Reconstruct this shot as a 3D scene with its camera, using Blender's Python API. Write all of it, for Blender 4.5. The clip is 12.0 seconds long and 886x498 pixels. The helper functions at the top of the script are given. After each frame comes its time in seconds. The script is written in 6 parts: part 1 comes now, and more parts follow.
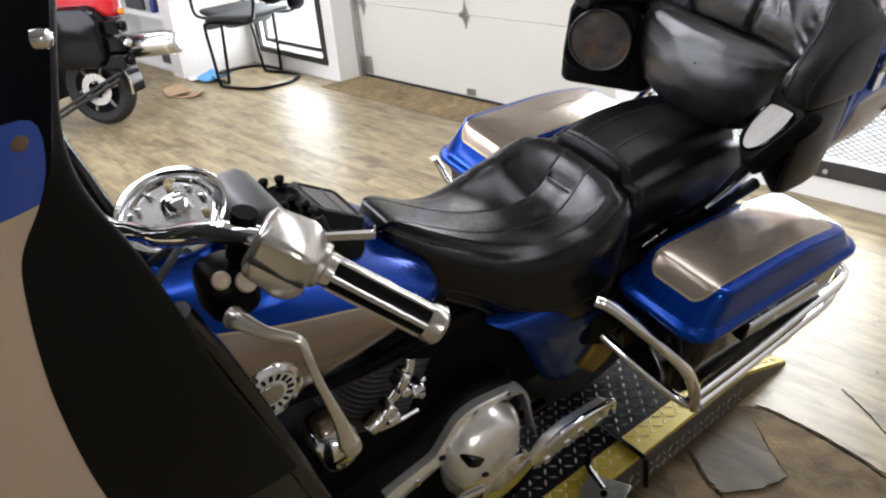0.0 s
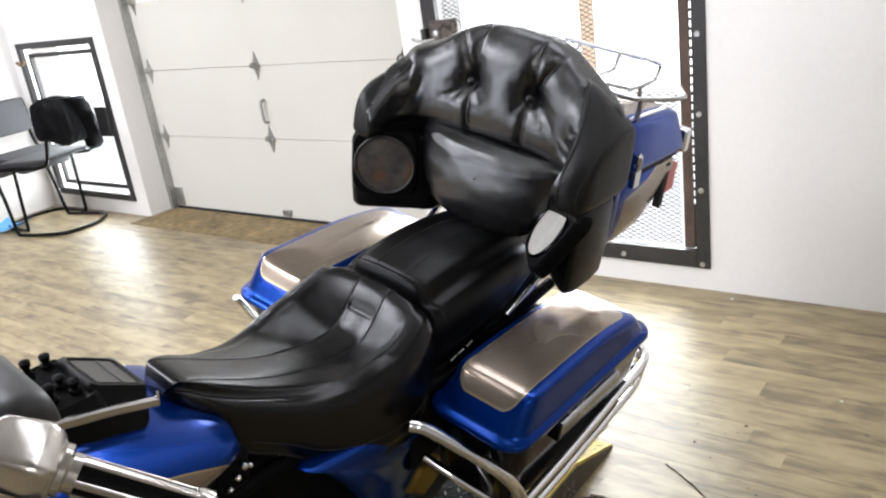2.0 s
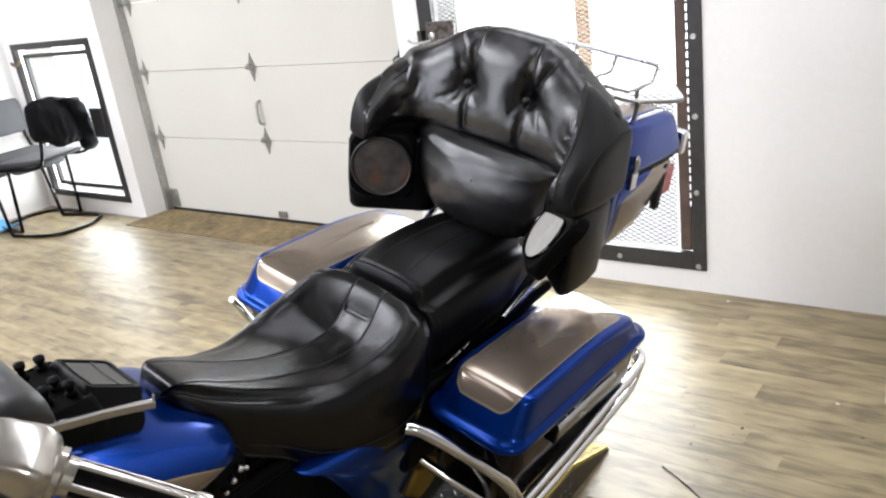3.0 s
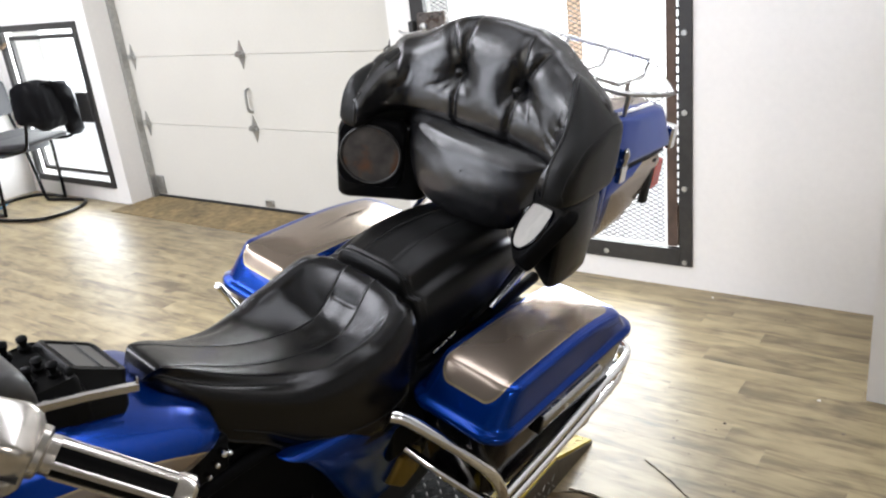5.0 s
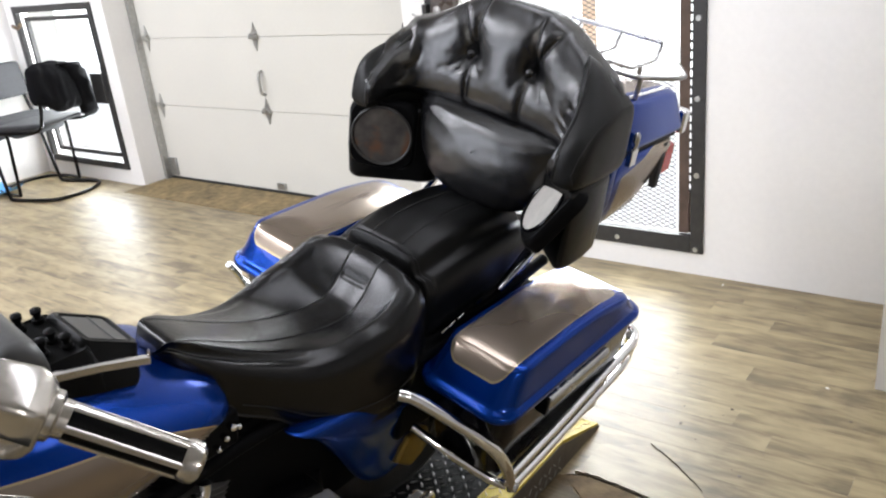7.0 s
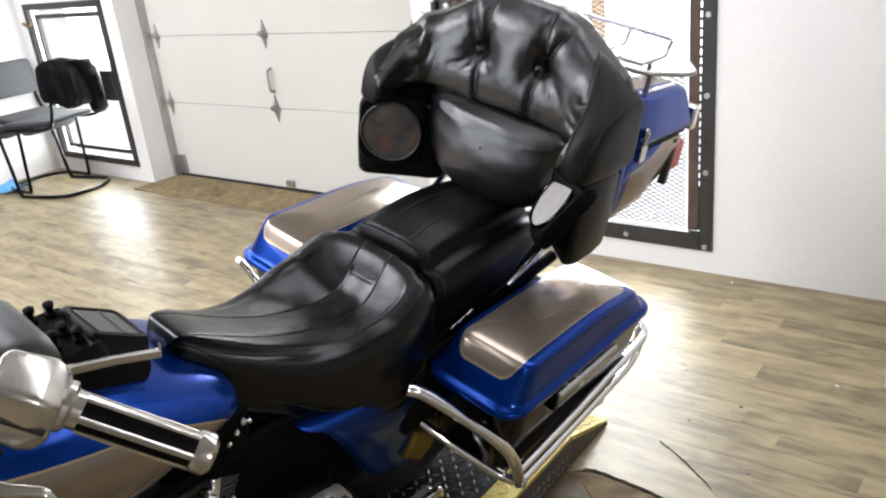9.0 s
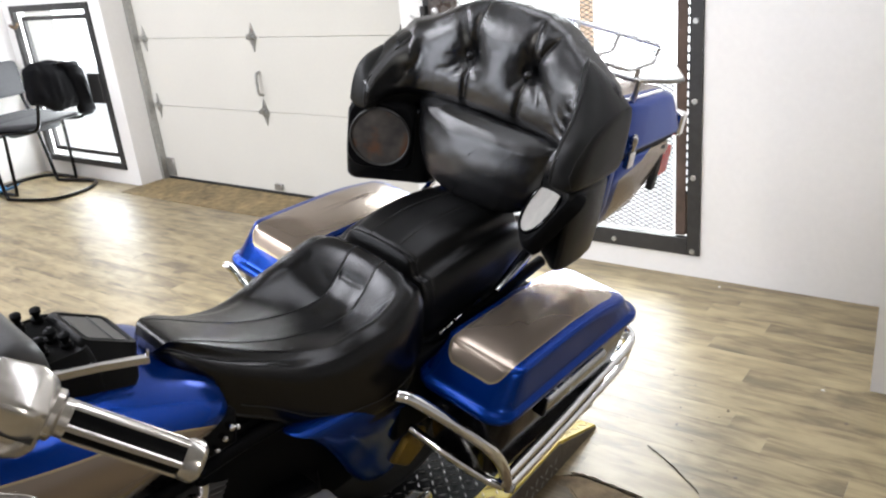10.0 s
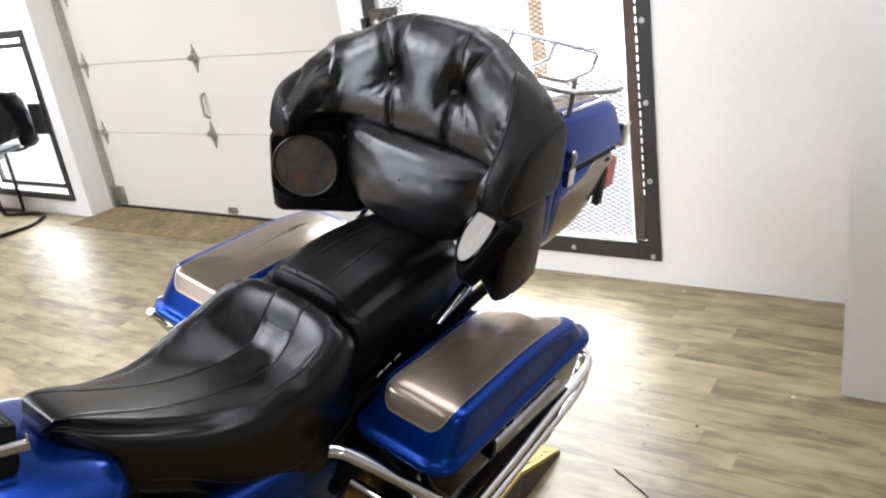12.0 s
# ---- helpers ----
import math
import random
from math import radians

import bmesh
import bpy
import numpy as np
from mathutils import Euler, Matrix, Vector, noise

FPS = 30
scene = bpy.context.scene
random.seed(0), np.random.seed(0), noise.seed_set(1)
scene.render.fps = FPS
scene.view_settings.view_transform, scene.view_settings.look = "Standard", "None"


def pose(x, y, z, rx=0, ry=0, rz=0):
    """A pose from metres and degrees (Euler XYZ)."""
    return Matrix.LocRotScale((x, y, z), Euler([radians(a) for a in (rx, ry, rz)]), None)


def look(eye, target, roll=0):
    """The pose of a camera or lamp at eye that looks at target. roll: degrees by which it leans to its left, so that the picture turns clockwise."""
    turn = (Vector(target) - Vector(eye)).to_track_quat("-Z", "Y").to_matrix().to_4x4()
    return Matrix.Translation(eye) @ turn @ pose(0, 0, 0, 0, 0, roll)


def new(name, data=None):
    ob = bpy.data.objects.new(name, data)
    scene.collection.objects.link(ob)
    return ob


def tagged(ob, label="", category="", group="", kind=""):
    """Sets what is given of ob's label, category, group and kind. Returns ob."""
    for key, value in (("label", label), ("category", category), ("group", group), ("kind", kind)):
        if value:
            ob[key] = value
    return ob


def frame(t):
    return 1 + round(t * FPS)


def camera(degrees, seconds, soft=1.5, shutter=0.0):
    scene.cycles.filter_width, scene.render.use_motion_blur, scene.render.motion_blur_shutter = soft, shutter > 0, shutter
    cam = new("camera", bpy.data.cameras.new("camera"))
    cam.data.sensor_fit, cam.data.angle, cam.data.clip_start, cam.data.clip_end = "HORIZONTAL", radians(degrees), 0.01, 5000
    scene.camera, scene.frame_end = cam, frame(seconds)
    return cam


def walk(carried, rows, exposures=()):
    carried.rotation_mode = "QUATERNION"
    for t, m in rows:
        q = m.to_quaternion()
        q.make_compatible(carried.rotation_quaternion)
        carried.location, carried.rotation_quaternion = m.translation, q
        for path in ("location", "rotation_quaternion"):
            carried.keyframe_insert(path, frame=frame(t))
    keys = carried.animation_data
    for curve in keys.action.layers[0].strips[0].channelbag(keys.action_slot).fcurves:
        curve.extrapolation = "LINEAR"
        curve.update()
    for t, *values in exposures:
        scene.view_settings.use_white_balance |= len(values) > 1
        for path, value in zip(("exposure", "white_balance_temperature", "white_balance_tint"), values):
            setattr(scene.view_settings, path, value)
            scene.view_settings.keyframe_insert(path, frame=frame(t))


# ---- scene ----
cam = camera(57.4, 12.0, 2.2)
PATH = [
    (0, (0.749, 0.816, 1.448), (-0.66, 1.935, 0.575), -5.4),
    (0.5, (0.765, 0.859, 1.456), (-0.554, 2.122, 0.64), -6.3),
    (1, (0.779, 0.888, 1.465), (-0.46, 2.264, 0.709), -7.6),
    (1.5, (0.788, 0.899, 1.478), (-0.413, 2.33, 0.766), -8.1),
    (2, (0.795, 0.905, 1.483), (-0.382, 2.372, 0.803), -8.1),
    (2.5, (0.795, 0.905, 1.484), (-0.372, 2.383, 0.811), -7.9),
    (3, (0.79, 0.906, 1.482), (-0.378, 2.381, 0.805), -7.9),
    (4.8, (0.791, 0.899, 1.475), (-0.364, 2.378, 0.783), -6.7),
    (5, (0.786, 0.903, 1.472), (-0.353, 2.392, 0.777), -6.5),
    (5.5, (0.789, 0.903, 1.473), (-0.352, 2.39, 0.774), -6.4),
    (6, (0.792, 0.901, 1.471), (-0.356, 2.38, 0.769), -6.4),
    (6.5, (0.795, 0.898, 1.465), (-0.356, 2.368, 0.746), -6.1),
    (7, (0.796, 0.895, 1.463), (-0.362, 2.357, 0.74), -6.1),
    (9, (0.796, 0.89, 1.46), (-0.377, 2.339, 0.734), -6.2),
    (9.5, (0.797, 0.888, 1.461), (-0.386, 2.328, 0.736), -6.1),
    (10, (0.796, 0.889, 1.465), (-0.355, 2.357, 0.744), -5.8),
    (10.5, (0.795, 0.863, 1.465), (-0.354, 2.338, 0.757), -3.8),
    (11, (0.806, 0.836, 1.469), (-0.312, 2.35, 0.792), -2.9),
    (11.5, (0.818, 0.837, 1.459), (-0.202, 2.38, 0.697), -6.0),
    (12, (0.792, 1.056, 1.465), (-0.313, 2.56, 0.747), -8.6),
]
walk(cam, [(t, look(eye, target, roll)) for t, eye, target, roll in PATH])

from mathutils.bvhtree import BVHTree

# ---- world and light ----
world = bpy.data.worlds.new("world")
scene.world = world
world.use_nodes = True
wn = world.node_tree
sky = wn.nodes.new("ShaderNodeTexSky")
sky.sky_type, sky.sun_disc = "NISHITA", False
sky.sun_elevation, sky.sun_rotation = radians(35), radians(20)
wn.links.new(sky.outputs[0], wn.nodes["Background"].inputs[0])
wn.nodes["Background"].inputs[1].default_value = 0.12
scene.view_settings.exposure = 0.0

BIKE = Matrix.Translation((-0.5635, 1.9, 0)) @ Matrix.Rotation(radians(-3.18), 4, "Z") @ Matrix.Rotation(radians(14.64), 4, "Y")
WALL_Y = 4.03
DOOR_Y = 4.25
LIFT_Z = 0.085


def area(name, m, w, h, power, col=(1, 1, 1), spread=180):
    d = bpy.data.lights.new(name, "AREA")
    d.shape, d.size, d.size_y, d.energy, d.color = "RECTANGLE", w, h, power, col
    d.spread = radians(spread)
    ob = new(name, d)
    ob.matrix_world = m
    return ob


area("daylight_grille", look((-0.965, WALL_Y + 0.1, 1.13), (-0.965, 0, 1.0)), 1.3, 2.04, 130, (0.93, 0.97, 1.0))
area("daylight_window", look((-4.978, WALL_Y + 0.1, 0.692), (-4.978, 0, 0.6)), 1.02, 1.14, 36, (0.93, 0.97, 1.0))

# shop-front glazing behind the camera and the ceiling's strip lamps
area("daylight_front", look((-3.6, -3.15, 1.65), (-3.6, 0, 1.65)), 3.8, 2.2, 180, (0.92, 0.96, 1.08))
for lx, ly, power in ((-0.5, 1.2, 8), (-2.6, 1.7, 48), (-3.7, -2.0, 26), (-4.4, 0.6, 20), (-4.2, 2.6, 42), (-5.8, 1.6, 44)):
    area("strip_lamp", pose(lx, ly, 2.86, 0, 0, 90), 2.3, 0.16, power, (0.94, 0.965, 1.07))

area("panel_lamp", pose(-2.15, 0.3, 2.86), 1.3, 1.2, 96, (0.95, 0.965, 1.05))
# unseen fill added to brighten the right-hand wall
area("wall_fill", look((1.3, 1.9, 2.75), (0.5, 4.0, 1.3)), 2.0, 0.7, 11, (0.95, 0.965, 1.06), 95)
# a warm bulb high on the wall behind the camera
area("wall_lamp", look((3.05, 0.3, 1.8), (0.0, 1.0, 0.8)), 0.35, 0.35, 22, (1.0, 0.965, 0.91))
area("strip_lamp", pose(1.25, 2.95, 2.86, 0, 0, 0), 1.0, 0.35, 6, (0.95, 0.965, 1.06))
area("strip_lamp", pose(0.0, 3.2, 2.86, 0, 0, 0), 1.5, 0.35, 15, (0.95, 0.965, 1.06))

# ---- materials ----


def mat(name, col, rough=0.5, metal=0.0, coat=0.0, var=0.15, scale=30.0, bump=0.0, bscale=200.0, spec=0.5, rvar=0.1, objvar=0.0, big=3.0):
    """Procedural surface: two scales of colour variation, roughness variation and fine relief."""
    m = bpy.data.materials.new(name)
    m.use_nodes = True
    nt = m.node_tree
    b = nt.nodes["Principled BSDF"]
    b.inputs["Roughness"].default_value, b.inputs["Metallic"].default_value = rough, metal
    b.inputs["Coat Weight"].default_value = coat
    b.inputs["Coat Roughness"].default_value = 0.04
    b.inputs["Specular IOR Level"].default_value = spec
    tc = nt.nodes.new("ShaderNodeTexCoord")
    n1, n2 = nt.nodes.new("ShaderNodeTexNoise"), nt.nodes.new("ShaderNodeTexNoise")
    for n, s in ((n1, scale), (n2, big)):
        n.inputs["Scale"].default_value, n.inputs["Detail"].default_value = s, 6
        nt.links.new(tc.outputs["Object"], n.inputs["Vector"])
    add = nt.nodes.new("ShaderNodeMath")
    add.operation = "ADD"
    nt.links.new(n1.outputs[0], add.inputs[0]), nt.links.new(n2.outputs[0], add.inputs[1])
    src = add.outputs[0]
    if objvar:
        oi = nt.nodes.new("ShaderNodeObjectInfo")
        ma = nt.nodes.new("ShaderNodeMath")
        ma.operation, ma.inputs[1].default_value = "MULTIPLY_ADD", objvar
        nt.links.new(oi.outputs["Random"], ma.inputs[0]), nt.links.new(src, ma.inputs[2])
        src = ma.outputs[0]
    mr = nt.nodes.new("ShaderNodeMapRange")
    mr.inputs[1].default_value, mr.inputs[2].default_value = 0.6, 1.4 + objvar
    nt.links.new(src, mr.inputs[0])
    mix = nt.nodes.new("ShaderNodeMix")
    mix.data_type = "RGBA"
    mix.inputs[6].default_value = (*[c * (1 - var) for c in col], 1)
    mix.inputs[7].default_value = (*[min(1, c * (1 + var)) for c in col], 1)
    nt.links.new(mr.outputs[0], mix.inputs[0]), nt.links.new(mix.outputs[2], b.inputs["Base Color"])
    if rvar:
        rr = nt.nodes.new("ShaderNodeMapRange")
        rr.inputs[3].default_value, rr.inputs[4].default_value = max(0.01, rough - rvar), rough + rvar
        nt.links.new(n2.outputs[0], rr.inputs[0]), nt.links.new(rr.outputs[0], b.inputs["Roughness"])
    if bump:
        nb = nt.nodes.new("ShaderNodeTexNoise")
        nb.inputs["Scale"].default_value, nb.inputs["Detail"].default_value = bscale, 4
        nt.links.new(tc.outputs["Object"], nb.inputs["Vector"])
        bp = nt.nodes.new("ShaderNodeBump")
        bp.inputs["Strength"].default_value, bp.inputs["Distance"].default_value = bump, 0.002
        nt.links.new(nb.outputs[0], bp.inputs["Height"]), nt.links.new(bp.outputs[0], b.inputs["Normal"])
    return m


def glow(name, col, strength):
    m = bpy.data.materials.new(name)
    m.use_nodes = True
    b = m.node_tree.nodes["Principled BSDF"]
    b.inputs["Base Color"].default_value = (*col, 1)
    b.inputs["Emission Color"].default_value = (*col, 1)
    b.inputs["Emission Strength"].default_value = strength
    return m


M_BLUE = mat("blue_metallic_paint", (0.0, 0.034, 0.25), 0.21, 0.7, 0.15, 0.15, 900, rvar=0.03, spec=0.25)
M_PIN = mat("gold_pinstripe", (0.55, 0.45, 0.25), 0.4, 0.2)
M_CHROME = mat("chrome", (0.82, 0.82, 0.83), 0.08, 1.0, var=0.04, rvar=0.04)
M_STEEL = mat("dull_chrome", (0.62, 0.61, 0.6), 0.25, 1.0, var=0.12, rvar=0.08)
# aluminium, near-white and part diffuse in place of bright reflections
M_ALU = mat("brightened_aluminium", (0.88, 0.86, 0.83), 0.24, 0.72, 0, 0.14, 40, 0.1, 200, rvar=0.08)
M_RACK = mat("dull_grey_chrome", (0.46, 0.46, 0.46), 0.28, 1.0, 0, 0.15, 40, rvar=0.06)
# chrome with the beige reflection of the room put into its base colour
M_CONTROL = mat("reflection_tinted_chrome", (0.56, 0.53, 0.49), 0.2, 0.8, 0, 0.08, 40, rvar=0.05)
M_LEATHER = mat("black_leather", (0.003, 0.003, 0.0033), 0.24, 0, 0, 0.3, 60, 0.2, 420, spec=0.38, rvar=0.04)
M_TUFT = mat("soft_black_leather", (0.005, 0.005, 0.0055), 0.25, 0, 0, 0.3, 60, 0.30, 320, spec=0.8, rvar=0.07)


def creased(m, scale, depth):
    """Soft wandering creases under the fine grain of a leather."""
    nt = m.node_tree
    b, fine = nt.nodes["Principled BSDF"], [n for n in nt.nodes if n.bl_idname == "ShaderNodeBump"][0]
    tc = nt.nodes.new("ShaderNodeTexCoord")
    n = nt.nodes.new("ShaderNodeTexNoise")
    n.noise_type = "RIDGED_MULTIFRACTAL"
    n.inputs["Scale"].default_value, n.inputs["Detail"].default_value, n.inputs["Distortion"].default_value = scale, 3, 0.6
    nt.links.new(tc.outputs["Object"], n.inputs["Vector"])
    bp = nt.nodes.new("ShaderNodeBump")
    bp.inputs["Strength"].default_value, bp.inputs["Distance"].default_value = depth, 0.003
    nt.links.new(n.outputs[0], bp.inputs["Height"]), nt.links.new(bp.outputs[0], fine.inputs["Normal"])


creased(M_TUFT, 30, 0.19)
creased(M_LEATHER, 9, 0.08)
M_VINYL = mat("matt_black_vinyl", (0.003, 0.003, 0.0029), 0.36, 0, 0, 0.3, 60, 0.3, 500, spec=0.24)
M_PLASTIC = mat("black_plastic", (0.003, 0.003, 0.0033), 0.42, 0, 0, 0.2, 60, 0.2, 600, spec=0.06)
M_GLOSSBLACK = mat("gloss_black", (0.002, 0.002, 0.003), 0.14, 0, 0.0, 0.2, 60, rvar=0.05, spec=0.25)
M_RUBBER = mat("black_rubber", (0.014, 0.014, 0.014), 0.7, 0, 0, 0.3, 60, 0.3, 300)
M_THREAD = mat("black_thread", (0.005, 0.005, 0.005), 0.8)
M_ENGINE = mat("black_engine_casting", (0.003, 0.003, 0.0035), 0.5, 0.0, 0, 0.3, 60, 0.3, 300, spec=0.05)
M_INNER = mat("satin_black_fairing_plastic", (0.004, 0.004, 0.004), 0.36, 0, 0, 0.3, 20, 0.15, 500, spec=0.14)
M_SHIELD = mat("satin_black_shield", (0.004, 0.0038, 0.0036), 0.24, 0, 0, 0.3, 20, 0.12, 200, spec=0.5)
M_CLOTH = mat("worn_speaker_cloth", (0.042, 0.036, 0.031), 0.85, 0, 0, 0.9, 24, 0.5, 900, big=6)


def stained(m, col, scale, low, high):
    """Adds blotches of a second colour to a surface."""
    nt = m.node_tree
    b = nt.nodes["Principled BSDF"]
    base = b.inputs["Base Color"].links[0].from_socket
    tc, n, r, mix = (nt.nodes.new(k) for k in ("ShaderNodeTexCoord", "ShaderNodeTexNoise", "ShaderNodeMapRange", "ShaderNodeMix"))
    n.inputs["Scale"].default_value, n.inputs["Detail"].default_value = scale, 5
    nt.links.new(tc.outputs["Object"], n.inputs["Vector"]), nt.links.new(n.outputs[0], r.inputs[0])
    r.inputs[1].default_value, r.inputs[2].default_value = low, high
    mix.data_type = "RGBA"
    mix.inputs[7].default_value = (*col, 1)
    nt.links.new(r.outputs[0], mix.inputs[0]), nt.links.new(base, mix.inputs[6]), nt.links.new(mix.outputs[2], b.inputs["Base Color"])
    return m


stained(M_CLOTH, (0.085, 0.034, 0.010), 17, 0.5, 0.64)
M_LOCK = stained(mat("stained_lock_plate", (0.11, 0.095, 0.085), 0.5, 0.5, 0, 0.6, 60, 0.3, 200), (0.035, 0.02, 0.012), 26, 0.48, 0.6)
M_RED = mat("red_lens", (0.5, 0.01, 0.01), 0.15, 0, 0.5)
M_AMBER = mat("amber_reflector", (0.75, 0.2, 0.01), 0.2, 0, 0.5)
M_REDPAINT = mat("red_paint", (0.5, 0.005, 0.012), 0.25, 0, 1.0, 0.1)
M_PLATEWORN = mat("worn_black_tread_bars", (0.13, 0.125, 0.12), 0.35, 0.5, 0, 0.9, 9, 0.3, 300, big=30)
M_PLATEBLACK = mat("black_painted_tread_plate", (0.004, 0.004, 0.0045), 0.6, 0.0, 0, 0.4, 40, 0.3, 300, spec=0.08)
M_PLATEYELLOW = mat("yellow_painted_tread_plate", (0.40, 0.295, 0.012), 0.5, 0.1, 0, 0.3, 25, 0.3, 300)
M_PLATEGILT = mat("worn_yellow_tread_bars", (0.52, 0.42, 0.2), 0.32, 0.4, 0, 0.5, 12, 0.3, 300, big=30)
M_PLATESIDE = mat("dark_brown_tread_plate", (0.085, 0.07, 0.055), 0.5, 0.3, 0, 0.5, 30, 0.3, 300)
M_PLATEBARE = mat("bare_tread_plate", (0.3, 0.29, 0.27), 0.35, 0.8, 0, 0.4, 40, 0.3, 300)
M_WALL = mat("white_wall_paint", (0.77, 0.757, 0.73), 0.7, 0, 0, 0.03, 40, 0.25, 120, big=1.2)
M_CEIL = mat("white_ceiling_paint", (0.8, 0.79, 0.77), 0.8, 0, 0, 0.03)
# unseen ceiling and walls, greyed so that gloss and leather reflect darkness
M_DIMCEIL = mat("unseen_dim_ceiling", (0.28, 0.275, 0.265), 0.8, 0, 0, 0.1)
M_DIMWALL = mat("unseen_dim_wall", (0.42, 0.41, 0.4), 0.7, 0, 0, 0.15)
M_DOOR = mat("white_painted_steel_door", (0.60, 0.583, 0.525), 0.45, 0, 0, 0.03, 60, 0.2, 90)
M_DARKSTEEL = mat("dark_painted_steel", (0.035, 0.034, 0.033), 0.5, 0.4, 0, 0.35, 30, 0.3, 200)
M_MESH = mat("grey_expanded_metal", (0.10, 0.10, 0.10), 0.5, 0.5, 0, 0.3)
M_GALV = mat("galvanised_steel", (0.42, 0.42, 0.4), 0.4, 0.9, 0, 0.3, 60)
M_RUST = mat("weathered_wood_post", (0.12, 0.08, 0.045), 0.8, 0, 0, 0.5, 20, 0.5, 60)
M_RUSTSTEEL = mat("rusty_steel", (0.09, 0.06, 0.045), 0.7, 0.2, 0, 0.6, 15, 0.4, 100)
M_ORANGE = mat("orange_barrier_mesh", (0.9, 0.62, 0.42), 0.6)
M_WOODSILL = mat("worn_sill_board", (0.19, 0.14, 0.07), 0.7, 0, 0, 0.7, 22, 0.5, 60, big=4, spec=0.25)
M_CARD = mat("cardboard", (0.42, 0.29, 0.18), 0.85, 0, 0, 0.15, 30)
M_RAG = mat("blue_cloth", (0.1, 0.3, 0.6), 0.9, 0, 0, 0.3, 30)
M_FABRIC = mat("dark_grey_upholstery", (0.028, 0.029, 0.032), 0.7, 0, 0, 0.3, 60, 0.4, 500)
M_JACKET = mat("black_jacket_cloth", (0.004, 0.004, 0.005), 0.85, 0, 0, 0.3, 60, 0.4, 400, spec=0.12)
M_DEBRIS = mat("grit", (0.2, 0.17, 0.14), 0.9)
M_SHELF = mat("white_shelf_board", (0.75, 0.74, 0.72), 0.6, 0, 0, 0.05)
M_TOOL = mat("dark_tool_case", (0.03, 0.03, 0.035), 0.5)
M_GAUGE = mat("pale_gauge_face", (0.7, 0.68, 0.62), 0.3)
M_SUBFLOOR = mat("dark_gap", (0.022, 0.017, 0.012), 0.95, spec=0.05)
M_SKY = glow("bright_daylight", (0.97, 0.985, 1.0), 2.6)


def plank_material(name, ramp_cols, turn=0.0, rough=0.39, spec=0.52):
    """Printed oak vinyl: long streaks and cloudy patches, each plank with its own tone."""
    m = mat(name, (0.33, 0.245, 0.15), rough, 0, 0, 0.2, 5, 0.10, 150, rvar=0.09, big=5.0, spec=spec)
    nt = m.node_tree
    bsdf = nt.nodes["Principled BSDF"]
    tc = [n for n in nt.nodes if n.type == "TEX_COORD"][0]
    oi, geo = nt.nodes.new("ShaderNodeObjectInfo"), nt.nodes.new("ShaderNodeNewGeometry")
    sm, fr = nt.nodes.new("ShaderNodeMath"), nt.nodes.new("ShaderNodeMath")
    sm.operation, fr.operation = "ADD", "FRACT"
    nt.links.new(oi.outputs["Random"], sm.inputs[0]), nt.links.new(geo.outputs["Random Per Island"], sm.inputs[1])
    nt.links.new(sm.outputs[0], fr.inputs[0])
    cx = nt.nodes.new("ShaderNodeVectorMath")
    cx.operation = "MULTIPLY_ADD"
    cx.inputs[1].default_value = (40, 40, 0)
    nt.links.new(fr.outputs[0], cx.inputs[0])
    nt.links.new(tc.outputs["Object"], cx.inputs[2])
    total = None
    for sx, sy, det, w in ((3.6, 19, 6, 0.60), (9, 110, 4, 0.20), (6, 10, 3, 0.36)):
        mp = nt.nodes.new("ShaderNodeMapping")
        mp.inputs["Scale"].default_value = (sx, sy, 1)
        mp.inputs["Rotation"].default_value = (0, 0, turn)
        nt.links.new(cx.outputs[0], mp.inputs["Vector"])
        n = nt.nodes.new("ShaderNodeTexNoise")
        n.inputs["Scale"].default_value, n.inputs["Detail"].default_value, n.inputs["Distortion"].default_value = 1.0, det, 0.8
        nt.links.new(mp.outputs[0], n.inputs["Vector"])
        ml = nt.nodes.new("ShaderNodeMath")
        ml.operation, ml.inputs[1].default_value, ml.inputs[2].default_value = "MULTIPLY_ADD", w, 0.0
        nt.links.new(n.outputs[0], ml.inputs[0])
        if total is not None:
            nt.links.new(total, ml.inputs[2])
        total = ml.outputs[0]
    mr = nt.nodes.new("ShaderNodeMapRange")
    mr.inputs[1].default_value, mr.inputs[2].default_value = 0.38, 0.72
    mr.clamp = False
    nt.links.new(total, mr.inputs[0])
    tone = nt.nodes.new("ShaderNodeMath")
    tone.operation, tone.inputs[1].default_value = "MULTIPLY_ADD", 0.30
    nt.links.new(fr.outputs[0], tone.inputs[0]), nt.links.new(mr.outputs[0], tone.inputs[2])
    off = nt.nodes.new("ShaderNodeMath")
    off.operation, off.inputs[1].default_value = "SUBTRACT", 0.12
    nt.links.new(tone.outputs[0], off.inputs[0])
    ramp = nt.nodes.new("ShaderNodeValToRGB")
    els = ramp.color_ramp.elements
    els[0].position, els[0].color = 0.0, (*ramp_cols[0], 1)
    els[1].position, els[1].color = 1.0, (*ramp_cols[3], 1)
    for pos, col in ((0.34, ramp_cols[1]), (0.66, ramp_cols[2])):
        e = els.new(pos)
        e.color = (*col, 1)
    nt.links.new(off.outputs[0], ramp.inputs[0])
    nt.links.new(ramp.outputs[0], bsdf.inputs["Base Color"])
    return m


